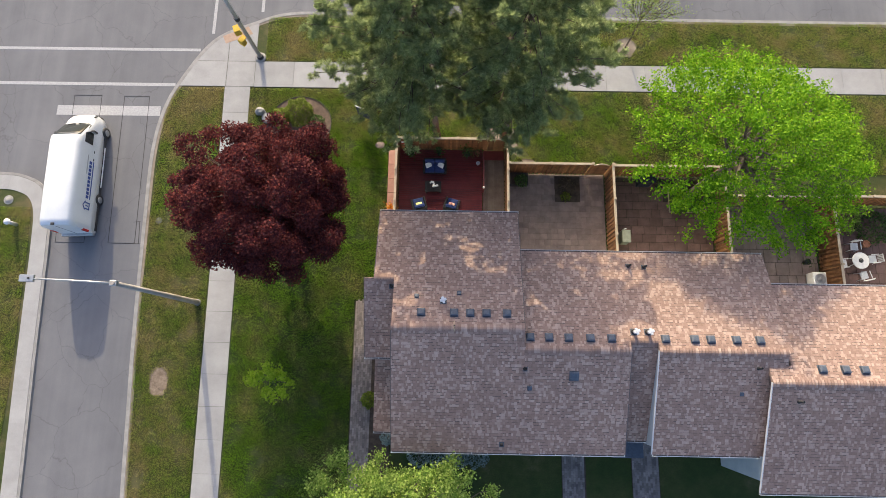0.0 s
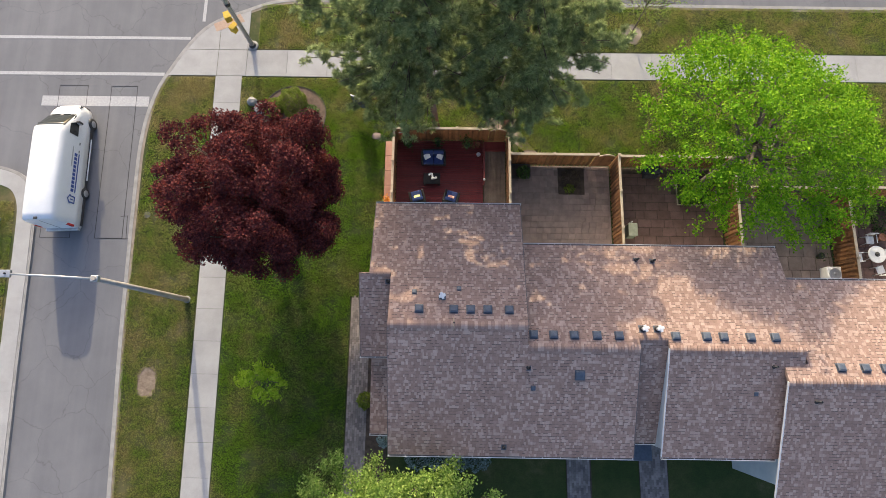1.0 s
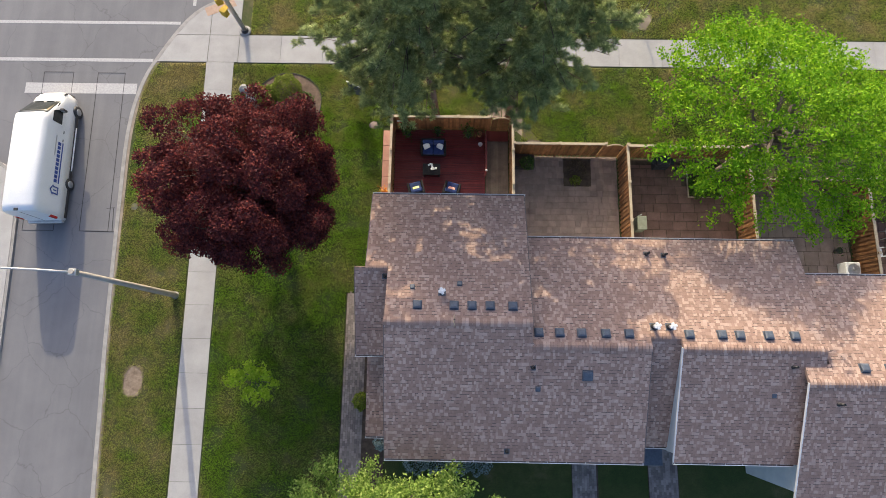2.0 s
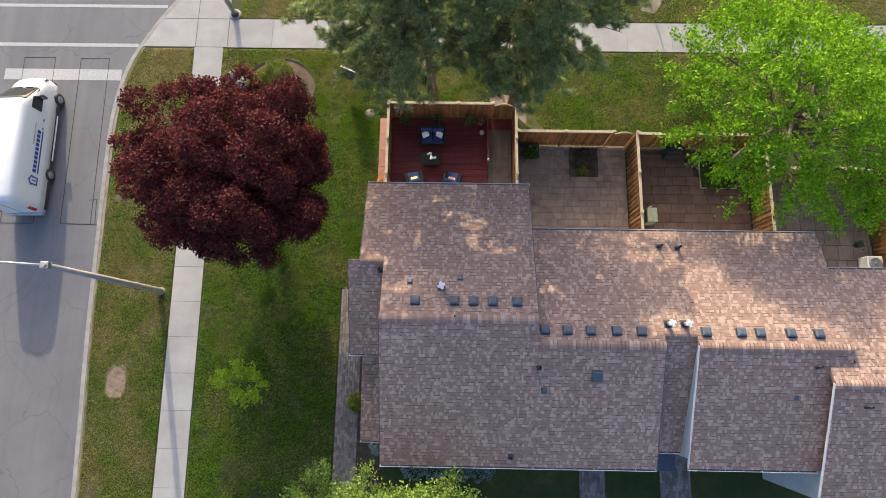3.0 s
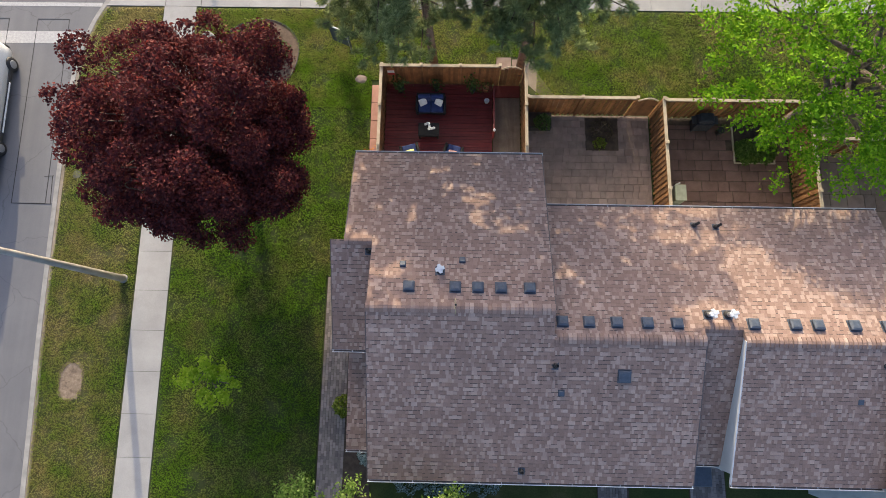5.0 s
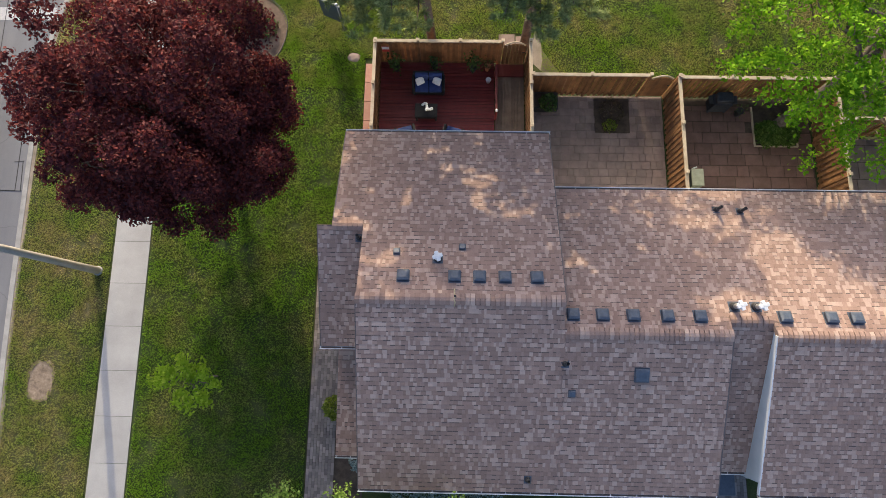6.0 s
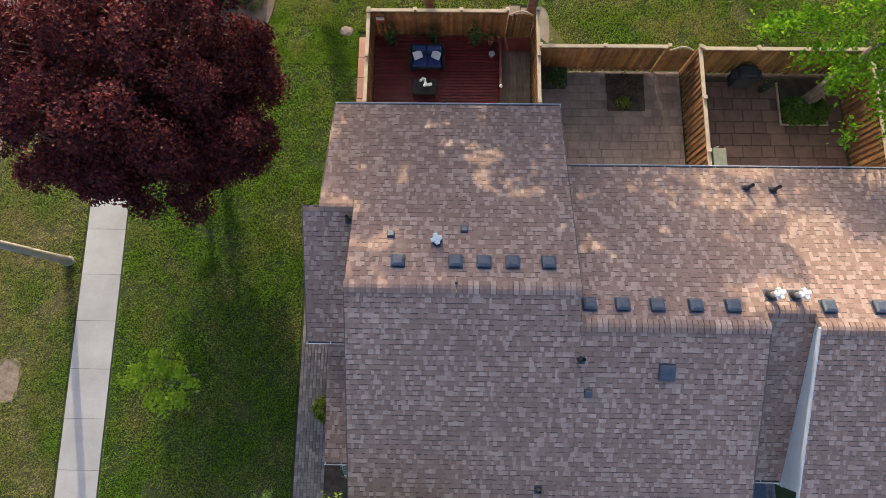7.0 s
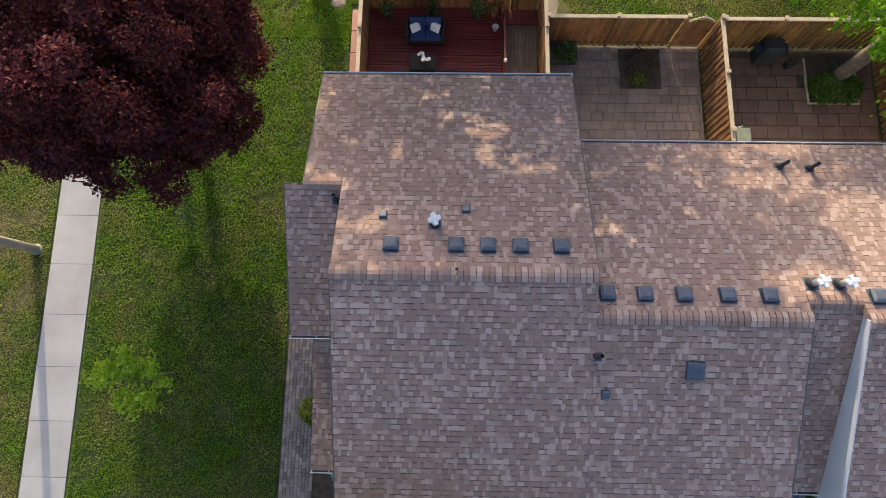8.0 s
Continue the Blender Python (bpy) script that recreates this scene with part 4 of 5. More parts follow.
fence("cedar board fence at the back of the deck", -2.88, 12.78, 2.62, 12.78)
gate("arched cedar gate beside the deck", 2.68, 3.72, 12.78)
fence("cedar board fence between deck and paver strip", -2.9, 6.95, -2.9, 12.7)
fence("cedar board fence between deck and patio", 3.82, 6.95, 3.82, 12.82)
fence("cedar board fence at the back of the patio", 3.9, 11.27, 8.9, 11.27)
gate("arched cedar gate of the stone patio", 8.96, 10.02, 11.27)
fence("cedar shadow-box fence between two patios", 10.1, 4.85, 10.1, 11.25)
fence("cedar board fence under the maple", 10.18, 11.2, 16.6, 11.2)
fence("cedar shadow-box fence beside the maple", 16.68, 4.85, 16.68, 11.18)
fence("cedar board fence at the back of the far patio", 16.76, 9.42, 22.85, 9.42)
fence("cedar shadow-box fence beside the garden table", 22.93, 3.4, 22.93, 9.4)
fence("cedar lattice-topped fence behind shrubs", 23.0, 9.48, 30, 9.5)

# ---- deck yard ----
deck = thing("deck", "dark red stained timber deck", "deck", kind="structure")
# Solid black slab; its colour stands in for the shade between planks.
part("frame", bbox(-2.8, 2.36, 6.95, 12.66, -0.05, 0.2), BLACK, deck, "solid black base below the planks that darkens their gaps")
y = 6.95
while y < 12.6:
    part("plank", bbox(-2.82, 2.38, y, y + 0.118, 0.22, 0.252 + random.uniform(-0.003, 0.003)), DECK_RED, deck)
    y += 0.137
side_path = thing("side_path", "narrow grey-brown board walk beside the deck", "path", kind="structure")
for k in range(9):
    part("plank", bbox(2.44 + k * 0.146, 2.44 + k * 0.146 + 0.138, 6.95, 12.1, -0.02, 0.05), speckled("grey_board", (0.16, 0.12, 0.095), (0.25, 0.195, 0.155), 2.0, 40.0, 0.85, 0.3, 0.2) if k == 0 else bpy.data.materials["grey_board"], side_path)
part("step", bbox(2.42, 3.74, 12.1, 12.7, -0.02, 0.14), DECK_RED, side_path, "red stained step at the gate")
tagged(finish("door_mat", bbox(2.55, 3.6, 7.0, 8.1, 0.05, 0.065, 0.004), speckled("mat", (0.17, 0.16, 0.16), (0.27, 0.26, 0.26), 8.0, 90.0, 0.95, 0.6)), "grey woven mat on the board walk", "mat")
rail = thing("deck_rail", "low dark red deck rail with post lamp", "railing")
part("rail", bbox(2.36, 2.46, 9.9, 12.1, 0.98, 1.03, 0.008), DECK_RED, rail)
for y in (9.95, 11.0, 12.05):
    p = part("post", bbox(2.36, 2.46, y - 0.05, y + 0.05, 0.2, 1.06, 0.006), DECK_RED, rail)
part("lamp_cap", lathe([(0.06, 1.06), (0.07, 1.1), (0.05, 1.16), (0.01, 1.18)], 12, (2.41, 9.95, 0)), WHITE_METAL, rail)
for k in range(14):
    part("baluster", bbox(2.395, 2.425, 10.05 + k * 0.145, 10.08 + k * 0.145, 0.25, 0.98), DECK_RED, rail)

NAVY = speckled("navy_cloth", (0.016, 0.034, 0.13), (0.026, 0.052, 0.18), 6.0, 120.0, 0.9, 0.4)
WICKER = speckled("dark_wicker", (0.009, 0.009, 0.010), (0.02, 0.019, 0.019), 20.0, 120.0, 0.85, 0.6)
PALE_CLOTH = speckled("pale_cloth", (0.66, 0.66, 0.68), (0.80, 0.80, 0.82), 8.0, 120.0, 0.9, 0.3)


def cushion(x0, x1, y0, y1, z0, z1, m=None, puff=0.06):
    bm = bbox(x0, x1, y0, y1, z0, z1, puff, m, 3)
    for f in bm.faces:
        f.smooth = True
    return bm


def seat(name, label, at, turn, wide, places, pillows):
    """An outdoor seat: wicker base, arms, back, seat and back cushions."""
    t = thing(name, label, "armchair" if places == 1 else "sofa", at, turn)
    h = wide / 2
    part("base", bbox(-h, h, -0.38, 0.38, 0.08, 0.3, 0.02), WICKER, t)
    for s in (-1, 1):
        part("arm", bbox(s * h - 0.055, s * h + 0.055, -0.38, 0.36, 0.08, 0.6, 0.03), WICKER, t)
        for yy in (-0.34, 0.34):
            part("leg", bbox(s * (h - 0.04) - 0.03, s * (h - 0.04) + 0.03, yy - 0.03, yy + 0.03, 0, 0.1), WICKER, t)
    part("back", bbox(-h, h, 0.3, 0.42, 0.1, 0.78, 0.03), WICKER, t)
    w = (wide - 0.14) / places
    for k in range(places):
        a = -h + 0.07 + k * w
        part("seat_cushion", cushion(a + 0.006, a + w - 0.006, -0.4, 0.2, 0.3, 0.45), NAVY, t, "navy seat cushion")
        part("back_cushion", cushion(a + 0.006, a + w - 0.006, 0.12, 0.31, 0.44, 0.86, None, 0.07), NAVY, t, "navy back cushion")
    for px, a, m_, lab in pillows:
        part("pillow", cushion(-0.19, 0.19, -0.05, 0.05, -0.17, 0.17, pose(px, 0.02, 0.60, -38, 0, a), 0.045), m_, t, lab)
    return t


YELLOW_CLOTH = speckled("yellow_cloth", (0.55, 0.56, 0.20), (0.70, 0.70, 0.35), 8.0, 120.0, 0.9, 0.3)
CORAL_CLOTH = speckled("coral_cloth", (0.62, 0.28, 0.20), (0.75, 0.45, 0.36), 12.0, 120.0, 0.9, 0.3)
seat("loveseat", "navy cushioned outdoor loveseat on red deck", (-0.6, 11.42, 0.252), 0, 1.36, 2, [(-0.38, 28, PALE_CLOTH, "white pillow"), (0.38, -28, PALE_CLOTH, "white pillow")])
seat("patio_armchair", "navy cushioned outdoor armchair with yellow pillow", (-1.52, 8.95, 0.252), 196, 0.8, 1, [(0.0, 0, YELLOW_CLOTH, "yellow pillow")])
seat("patio_armchair", "navy cushioned outdoor armchair with coral pillow", (0.48, 8.95, 0.252), 164, 0.8, 1, [(0.0, 0, CORAL_CLOTH, "coral pillow")])
table = thing("coffee_table", "low black outdoor coffee table on deck", "table", (-0.68, 10.12, 0.252))
part("tabletop", bbox(-0.5, 0.5, -0.33, 0.33, 0.38, 0.43, 0.01), WICKER, table)
for sx in (-1, 1):
    for sy in (-1, 1):
        part("leg", bbox(sx * 0.43 - 0.04, sx * 0.43 + 0.04, sy * 0.27 - 0.04, sy * 0.27 + 0.04, 0, 0.38), WICKER, table)
part("shelf", bbox(-0.42, 0.42, -0.26, 0.26, 0.12, 0.15), WICKER, table)
flowers = thing("flower_vase", "bowl of white flowers on the coffee table", "flowers", (-0.66, 10.16, 0.682))
part("vase", lathe([(0.07, 0.0), (0.12, 0.06), (0.1, 0.13)], 14), WICKER, flowers)
petal = speckled("white_petal", (0.80, 0.80, 0.78), (0.90, 0.90, 0.88), 20.0, 90.0, 0.7, 0.2)
for k, (fx, fy) in enumerate(((-0.17, 0.12), (-0.08, 0.17), (0.0, 0.14), (0.02, 0.05), (0.03, -0.04), (0.1, -0.1), (0.18, -0.09), (0.24, -0.06), (0.0, -0.13))):
    bm = bmesh.new()
    bmesh.ops.create_icosphere(bm, subdivisions=2, radius=0.062, matrix=pose(fx, fy, 0.22 + 0.02 * (k % 3)))
    for v in bm.verts:
        v.co += noise.noise_vector(v.co * 22) * 0.02
    part("flower", bm, petal, flowers)


def pot_plant(label, x, y, z, r, leaf, seed, tall=0.9, n=260, pot_m=None, size=0.15):
    t = thing("potted_plant", label, "plant", (x, y, z))
    part("pot", lathe([(r * 0.7, 0), (r, 0.34), (r * 1.06, 0.36), (r * 0.9, 0.36), (r * 0.88, 0.3)], 16), pot_m or BLACK, t)
    rng = np.random.default_rng(seed)
    p = rng.normal(size=(n, 3)) * np.array((r * 1.1, r * 1.1, 0.22)) + np.array((0, 0, 0.3 + tall * 0.5))
    p[:, 2] = np.maximum(p[:, 2], 0.36)
    leaf_cloud("foliage", p, rng.uniform(0.7, 1.3, n) * size, leaf, t, rng, 0.4)
    return t


TERRA = speckled("terracotta", (0.36, 0.14, 0.07), (0.48, 0.21, 0.11))
pot_plant("leafy green plant in a dark pot on deck", -2.1, 12.3, 0.252, 0.17, LEAF_SHRUB, 41, 0.9, 110)
pot_plant("leafy green plant in a dark pot behind loveseat", -0.35, 12.4, 0.252, 0.15, LEAF_SHRUB, 42, 0.5, 60)
pot_plant("tall green plant in a dark pot on deck", 1.4, 12.3, 0.252, 0.17, LEAF_SHRUB, 43, 1.0, 120)
pot_plant("small plant in a terracotta pot on deck", 2.05, 12.35, 0.252, 0.14, LEAF_SHRUB, 44, 0.3, 60, TERRA, 0.09)
pot_plant("orange flowers in a pot on the paver strip", -3.28, 8.75, 0.16, 0.15, leaf_mat("orange_petal", (0.45, 0.12, 0.01), (0.6, 0.22, 0.02), (0.7, 0.4, 0.05), 0.2), 45, 0.4, 160, TERRA, 0.1)
bucket = thing("watering_bucket", "small pale round pot on red deck", "pot", (2.1, 11.75, 0.252))
part("bowl", lathe([(0.08, 0), (0.12, 0.2), (0.13, 0.21), (0.1, 0.2), (0.09, 0.05)], 16), WHITE_METAL, bucket)
hanging = thing("wall_plaque", "small red and white plaque on fence", "plaque", (-2.5, 12.70, 1.35))
part("plate", bbox(-0.16, 0.16, -0.03, 0.0, -0.2, 0.2, 0.008), speckled("red_plate", (0.45, 0.03, 0.03), (0.55, 0.06, 0.05)), hanging)
part("band", bbox(-0.16, 0.16, -0.036, -0.03, 0.0, 0.2), WHITE_METAL, hanging, "pale upper half")
strip_bed = thing("paver_strip", "strip of pink concrete pavers outside the fence", "paving", kind="structure")
y = 7.0
while y < 12.6:
    part("paver", bbox(-3.55, -2.99, y, y + 0.93, -0.05, 0.16, 0.012), BRICK, strip_bed)
    y += 0.945


# ---- stone patios ----
def patio(name, label, x0, x1, y0, y1, w, d, material, z=0.035, skip=None, joint=0.026, under=None, back=0.0):
    t = thing(name, label, "patio", kind="structure")
    part("bed", bbox(x0, x1, y0, y1 + back, -0.05, 0.012), under or SOIL, t)
    rng = random.Random(name)
    meshes = {}
    y, r = y0, 0
    while y < y1 - 0.05:
        dd = min(d, y1 - y)
        x = x0 - (w * 0.5 if r % 2 else 0)
        while x < x1 - 0.05:
            ww = w * rng.choice((1, 1, 1, 0.66))
            a, b = max(x, x0), min(x + ww, x1)
            x += ww
            if b - a < 0.08 or (skip and skip[0] < (a + b) / 2 < skip[1] and skip[2] < y + dd / 2 < skip[3]):
                continue
            key = (round(b - a, 2), round(dd, 2))
            if key not in meshes:
                bm = bbox(0, b - a - joint, 0, dd - joint, -0.05, 0, 0.006)
                me = bpy.data.meshes.new("slab")
                bm.to_mesh(me)
                bm.free()
                me.materials.append(material)
                meshes[key] = me
            o = new("slab", meshes[key])
            o.parent = t
            o.matrix_local = pose(a, y, z + rng.uniform(-0.004, 0.004), rng.uniform(-0.3, 0.3), rng.uniform(-0.3, 0.3), 0)
        y += d
        r += 1


patio("patio_1", "brownish stone slab patio behind the fence", 3.9, 10.02, 4.85, 11.18, 0.42, 0.36, SLAB, 0.035, (6.9, 8.5, 9.4, 11.2), 0.010, JOINT, 0.05)
patio("patio_2", "reddish square slab patio below the maple", 10.2, 16.6, 4.85, 10.8, 0.78, 0.52, SLAB_RED, 0.035, (14.0, 15.95, 8.85, 10.8), back=0.36)
patio("patio_3", "grey stone slab patio", 16.8, 22.85, 3.4, 9.3, 0.8, 0.8, SLAB, 0.035)
patio("patio_4", "dark shaded stone patio with a round table", 23.0, 30, 3.4, 9.3, 0.6, 0.6, SLAB_RED, 0.035)


def bed(label, x0, x1, y0, y1, edge=None):
    t = thing("planting_bed", label, "flower bed", kind="structure")
    part("soil", bbox(x0, x1, y0, y1, -0.05, 0.05, 0.02), SOIL, t)
    if edge:
        for a, b, c, d in ((x0 - 0.06, x1 + 0.06, y0 - 0.06, y0), (x0 - 0.06, x0, y0, y1), (x1, x1 + 0.06, y0, y1)):
            part("edging", bbox(a, b, c, d, -0.05, 0.10, 0.008), edge, t)


def bush(label, x, y, r, tall, leaf, seed, n=900, size=0.1, z=0.0, flat=0.2, slim=0.55, name="shrub"):
    """A shrub: short stems, and leaves over an uneven dome."""
    t = thing(name, label, "shrub", (x, y, z))
    rng = np.random.default_rng(seed)
    bm = bmesh.new()
    for _ in range(7):
        a = rng.uniform(0, 6.28)
        limb(bm, (0, 0, -0.05), (math.cos(a) * r * 0.6, math.sin(a) * r * 0.6, tall * 0.7), 0.02, 0.006, rng, 5)
    part("stem", bm, BARK, t)
    d = rng.normal(size=(n, 3))
    d[:, 2] = np.abs(d[:, 2])
    d /= np.linalg.norm(d, axis=1)[:, None]
    lump = 1 + 0.16 * np.sin(d[:, 0] * 7 + seed) * np.sin(d[:, 1] * 6 + seed * 2)
    p = d * (rng.uniform(0.55, 1.0, n) ** 0.5 * lump)[:, None] * np.array((r, r, tall)) + np.array((0, 0, 0.04))
    leaf_cloud("foliage", p, rng.uniform(0.7, 1.3, n) * size, leaf, t, rng, flat, slim)
    return t


bed("square planting bed of dark soil in the patio", 6.93, 8.52, 9.42, 11.12)
bush("low yellow-green plant in the patio bed", 7.55, 9.72, 0.34, 0.26, LEAF_YEW, 51, 260, 0.1, 0.05)
bush("twiggy brown-green plant in the patio bed", 7.65, 10.45, 0.62, 0.4, leaf_mat("dry_leaf", (0.035, 0.030, 0.018), (0.07, 0.055, 0.03), (0.13, 0.10, 0.06), 0.1), 52, 260, 0.1, 0.05)
planter = thing("planter_box", "dark low planter box in the patio corner", "planter", (4.6, 10.75, 0.03))
part("box", bbox(-0.62, 0.62, -0.36, 0.42, 0, 0.42, 0.015), BLACK, planter)
part("soil", bbox(-0.57, 0.57, -0.31, 0.37, 0.38, 0.43), SOIL, planter)
bush("dark green shrub in the planter box", 4.75, 10.6, 0.42, 0.55, LEAF_SHRUB, 53, 420, 0.13, 0.42)
bed("raised bed around the maple trunk", 14.06, 15.9, 8.9, 10.75, CEDAR_TOP)
bush("grassy green plants round the maple trunk", 14.65, 9.4, 0.62, 0.6, LEAF_HOSTA, 54, 1300, 0.24, 0.05, 0.3, 0.2)
bush("grassy green plants by the raised bed", 15.4, 9.35, 0.55, 0.55, LEAF_HOSTA, 55, 1000, 0.24, 0.05, 0.3, 0.2)
grill = thing("covered_grill", "barbecue grill under a dark blue-black cover by the fence", "grill", (12.4, 10.72, 0.02))
COVER = speckled("grill_cover", (0.012, 0.015, 0.022), (0.024, 0.028, 0.04), 6.0, 60.0, 0.8, 0.6)
part("cart_cover", bbox(-0.42, 0.42, -0.27, 0.27, 0.08, 0.82, 0.05, None, 2), COVER, grill)
hood = bbox(-0.36, 0.36, -0.25, 0.25, 0.80, 1.08, 0.12, None, 3)
for v in hood.verts:
    v.co += noise.noise_vector(v.co * 5) * 0.02
part("hood_cover", hood, COVER, grill)
for sx in (-1, 1):
    part("side_shelf", bbox(min(sx * 0.42, sx * 0.62), max(sx * 0.42, sx * 0.62), -0.2, 0.2, 0.74, 0.8, 0.015), COVER, grill)
    for sy in (-0.2, 0.2):
        part("wheel", tubed([(sx * 0.36 - 0.025, sy, 0.09), (sx * 0.36 + 0.025, sy, 0.09)], 0.09, 14), BLACK, grill)
pot_plant("small dark pot by the fence on reddish patio", 13.35, 10.4, 0.03, 0.17, LEAF_SHRUB, 57, 0.2, 40, BLACK, 0.08)
pot_plant("round terracotta pot near the garden table", 25.67, 6.95, 0.035, 0.22, LEAF_SHRUB, 72, 0.15, 30, TERRA, 0.07)
bed("small planting bed with pale edging on grey patio", 22.22, 22.84, 6.95, 7.65, CEDAR_TOP)
bush("green shrub beside the fence on grey patio", 22.52, 7.3, 0.42, 0.45, LEAF_SHRUB, 58, 500, 0.12)
bush("golden green shrub in the far yard", 24.6, 8.6, 1.0, 1.0, LEAF_LIME, 59, 900, 0.14)
bush("dark green shrub in the far yard", 26.4, 8.0, 1.1, 1.0, LEAF_SHRUB, 60, 1000, 0.14)

unit = thing("green_box", "pale green metal utility box on patio", "utility box", (11.0, 7.1, 0.03))
part("case", bbox(-0.24, 0.24, -0.36, 0.36, 0.0, 0.82, 0.05, None, 2), speckled("sage", (0.17, 0.20, 0.155), (0.24, 0.27, 0.215)), unit)
part("lid", bbox(-0.26, 0.26, -0.38, 0.38, 0.82, 0.88, 0.02), speckled("sage_lid", (0.21, 0.235, 0.185), (0.28, 0.305, 0.25)), unit)
part("fitting", tubed([(-0.1, 0.45, 0.0), (-0.1, 0.45, 0.7), (0.05, 0.5, 0.75)], 0.03), METAL, unit)
ac = thing("air_conditioner", "white air conditioner unit with round fan on patio", "air conditioner", (22.35, 4.7, 0.03))
part("case", bbox(-0.4, 0.4, -0.4, 0.4, 0.05, 0.72, 0.03), WHITE_METAL, ac)
part("fan_ring", lathe([(0.33, 0.72), (0.33, 0.75), (0.27, 0.75), (0.27, 0.735)], 24), METAL, ac)
part("fan_hub", lathe([(0.09, 0.735), (0.08, 0.77), (0.02, 0.78)], 14), METAL, ac)
for k in range(6):
    part("grille_bar", bbox(-0.3, 0.3, -0.008, 0.008, 0.757, 0.765, 0, pose(0, 0, 0, 0, 0, 30 * k)), METAL, ac)
PLASTIC = speckled("white_plastic", (0.62, 0.62, 0.60), (0.74, 0.74, 0.72), 6.0, 90.0, 0.5, 0.1)
gt = thing("garden_table", "round white plastic garden table", "table", (24.9, 5.85, 0.035))
part("tabletop", lathe([(0.46, 0.68), (0.5, 0.69), (0.5, 0.72), (0.46, 0.725), (0.05, 0.725)], 28), PLASTIC, gt)
for k in range(4):
    a = math.radians(45 + 90 * k)
    part("leg", tubed([(0.12 * math.cos(a), 0.12 * math.sin(a), 0.69), (0.36 * math.cos(a), 0.36 * math.sin(a), 0)], 0.025, 6), PLASTIC, gt)
part("umbrella_base", lathe([(0.14, 0.726), (0.14, 0.75), (0.03, 0.76), (0.03, 0.85)], 16), BLACK, gt)
gc = thing("garden_chair", "white plastic garden chair with slatted back", "chair", (24.84, 6.75, 0.035), 0, "chairs round the garden table")
part("seat", bbox(-0.23, 0.23, -0.22, 0.22, 0.4, 0.43, 0.012), PLASTIC, gc)
for k in range(5):
    part("back_slat", bbox(-0.22 + k * 0.095, -0.16 + k * 0.095, 0.22, 0.25, 0.43, 0.85, 0.008, pose(0, 0.02, 0, -6)), PLASTIC, gc)
part("back_rail", bbox(-0.24, 0.24, 0.28, 0.32, 0.82, 0.88, 0.012), PLASTIC, gc)
for sx in (-1, 1):
    part("arm", bbox(sx * 0.25 - 0.025, sx * 0.25 + 0.025, -0.2, 0.28, 0.62, 0.65, 0.01), PLASTIC, gc)
    for sy in (-1, 1):
        part("leg", tubed([(sx * 0.2, sy * 0.19, 0.41), (sx * 0.25, sy * 0.23, 0)], 0.022, 6), PLASTIC, gc)
for x, y, a in ((25.85, 6.0, -85), (25.2, 5.0, 195), (24.05, 5.7, 95)):
    copy_thing(gc, pose(x, y, 0.035, 0, 0, a))
mc = thing("wire_chair", "pale wire garden chair on grey patio", "chair", (17.6, 4.7, 0.035), 25)
for k in range(7):
    part("wire", tubed([(-0.24 + 0.08 * k, -0.22, 0.42), (-0.24 + 0.08 * k, 0.22, 0.42), (-0.24 + 0.08 * k, 0.3, 0.86)], 0.009, 5), PLASTIC, mc)
for sx in (-1, 1):
    part("side_frame", tubed([(sx * 0.26, -0.24, 0), (sx * 0.26, -0.24, 0.43), (sx * 0.26, 0.24, 0.43), (sx * 0.26, 0.32, 0.9)], 0.014, 6), PLASTIC, mc)
    part("leg", tubed([(sx * 0.26, 0.24, 0.43), (sx * 0.26, 0.28, 0)], 0.014, 6), PLASTIC, mc)
part("crossbar", tubed([(-0.26, 0.32, 0.9), (0.26, 0.32, 0.9)], 0.014, 6), PLASTIC, mc)
pot_plant("small dark pot on grey patio", 22.0, 5.8, 0.03, 0.18, LEAF_SHRUB, 71, 0.2, 60, BLACK, 0.08)

# ---- planting and paths at the front ----
bush("low blue-grey juniper at the house front", -3.0, -4.75, 0.42, 0.9, LEAF_BLUE, 81, 900, 0.09)
for k, x in enumerate((-1.2, -0.1, 1.0, 2.1)):
    bush("spreading blue-grey juniper below the eave", x, -5.65, 0.72, 0.55, LEAF_BLUE, 82 + k, 900, 0.09)
bush("green shrub beside the paver path", -4.12, -2.7, 0.48, 1.0, LEAF_YEW, 87, 1500, 0.09)
bush("small shrub beside the house wing", -4.05, 0.9, 0.25, 0.4, LEAF_SHRUB, 88, 200, 0.1)
tagged(finish("border_soil", bbox(-4.2, -2.9, -7.5, -0.3, -0.05, 0.02), SOIL), "dark soil border along the house", "soil", "", "structure")
bush("clipped dome of golden green yew in soil bed", -9.45, 15.1, 0.95, 1.2, LEAF_YEW, 91, 7000, 0.07)
bush("low clipped golden green yew in soil bed", -10.6, 14.75, 0.72, 0.7, LEAF_YEW, 93, 3800, 0.07)
bush("small green shrub beside the clipped dome", -8.3, 14.5, 0.55, 0.6, LEAF_SHRUB, 92, 700, 0.09)
ring = spline([(-11.5, 14.0), (-11.2, 15.2), (-10.4, 16.0), (-9.4, 16.3), (-8.2, 15.95), (-7.45, 15.0), (-7.5, 13.7), (-8.1, 12.7), (-9.5, 12.3), (-10.9, 12.8), (-11.5, 14.0)], 5)
setting(finish("soil_bed", prism(ring[::-1][:-1], -0.05, 0.03), BED_SOIL), "curved bed of dry brown soil", "flower bed")
edging = setting(finish("bed_edging", strip(ring, 0.0, 0.03, -0.05, 0.07), BLACK), "dark plastic lawn edging", "edging")


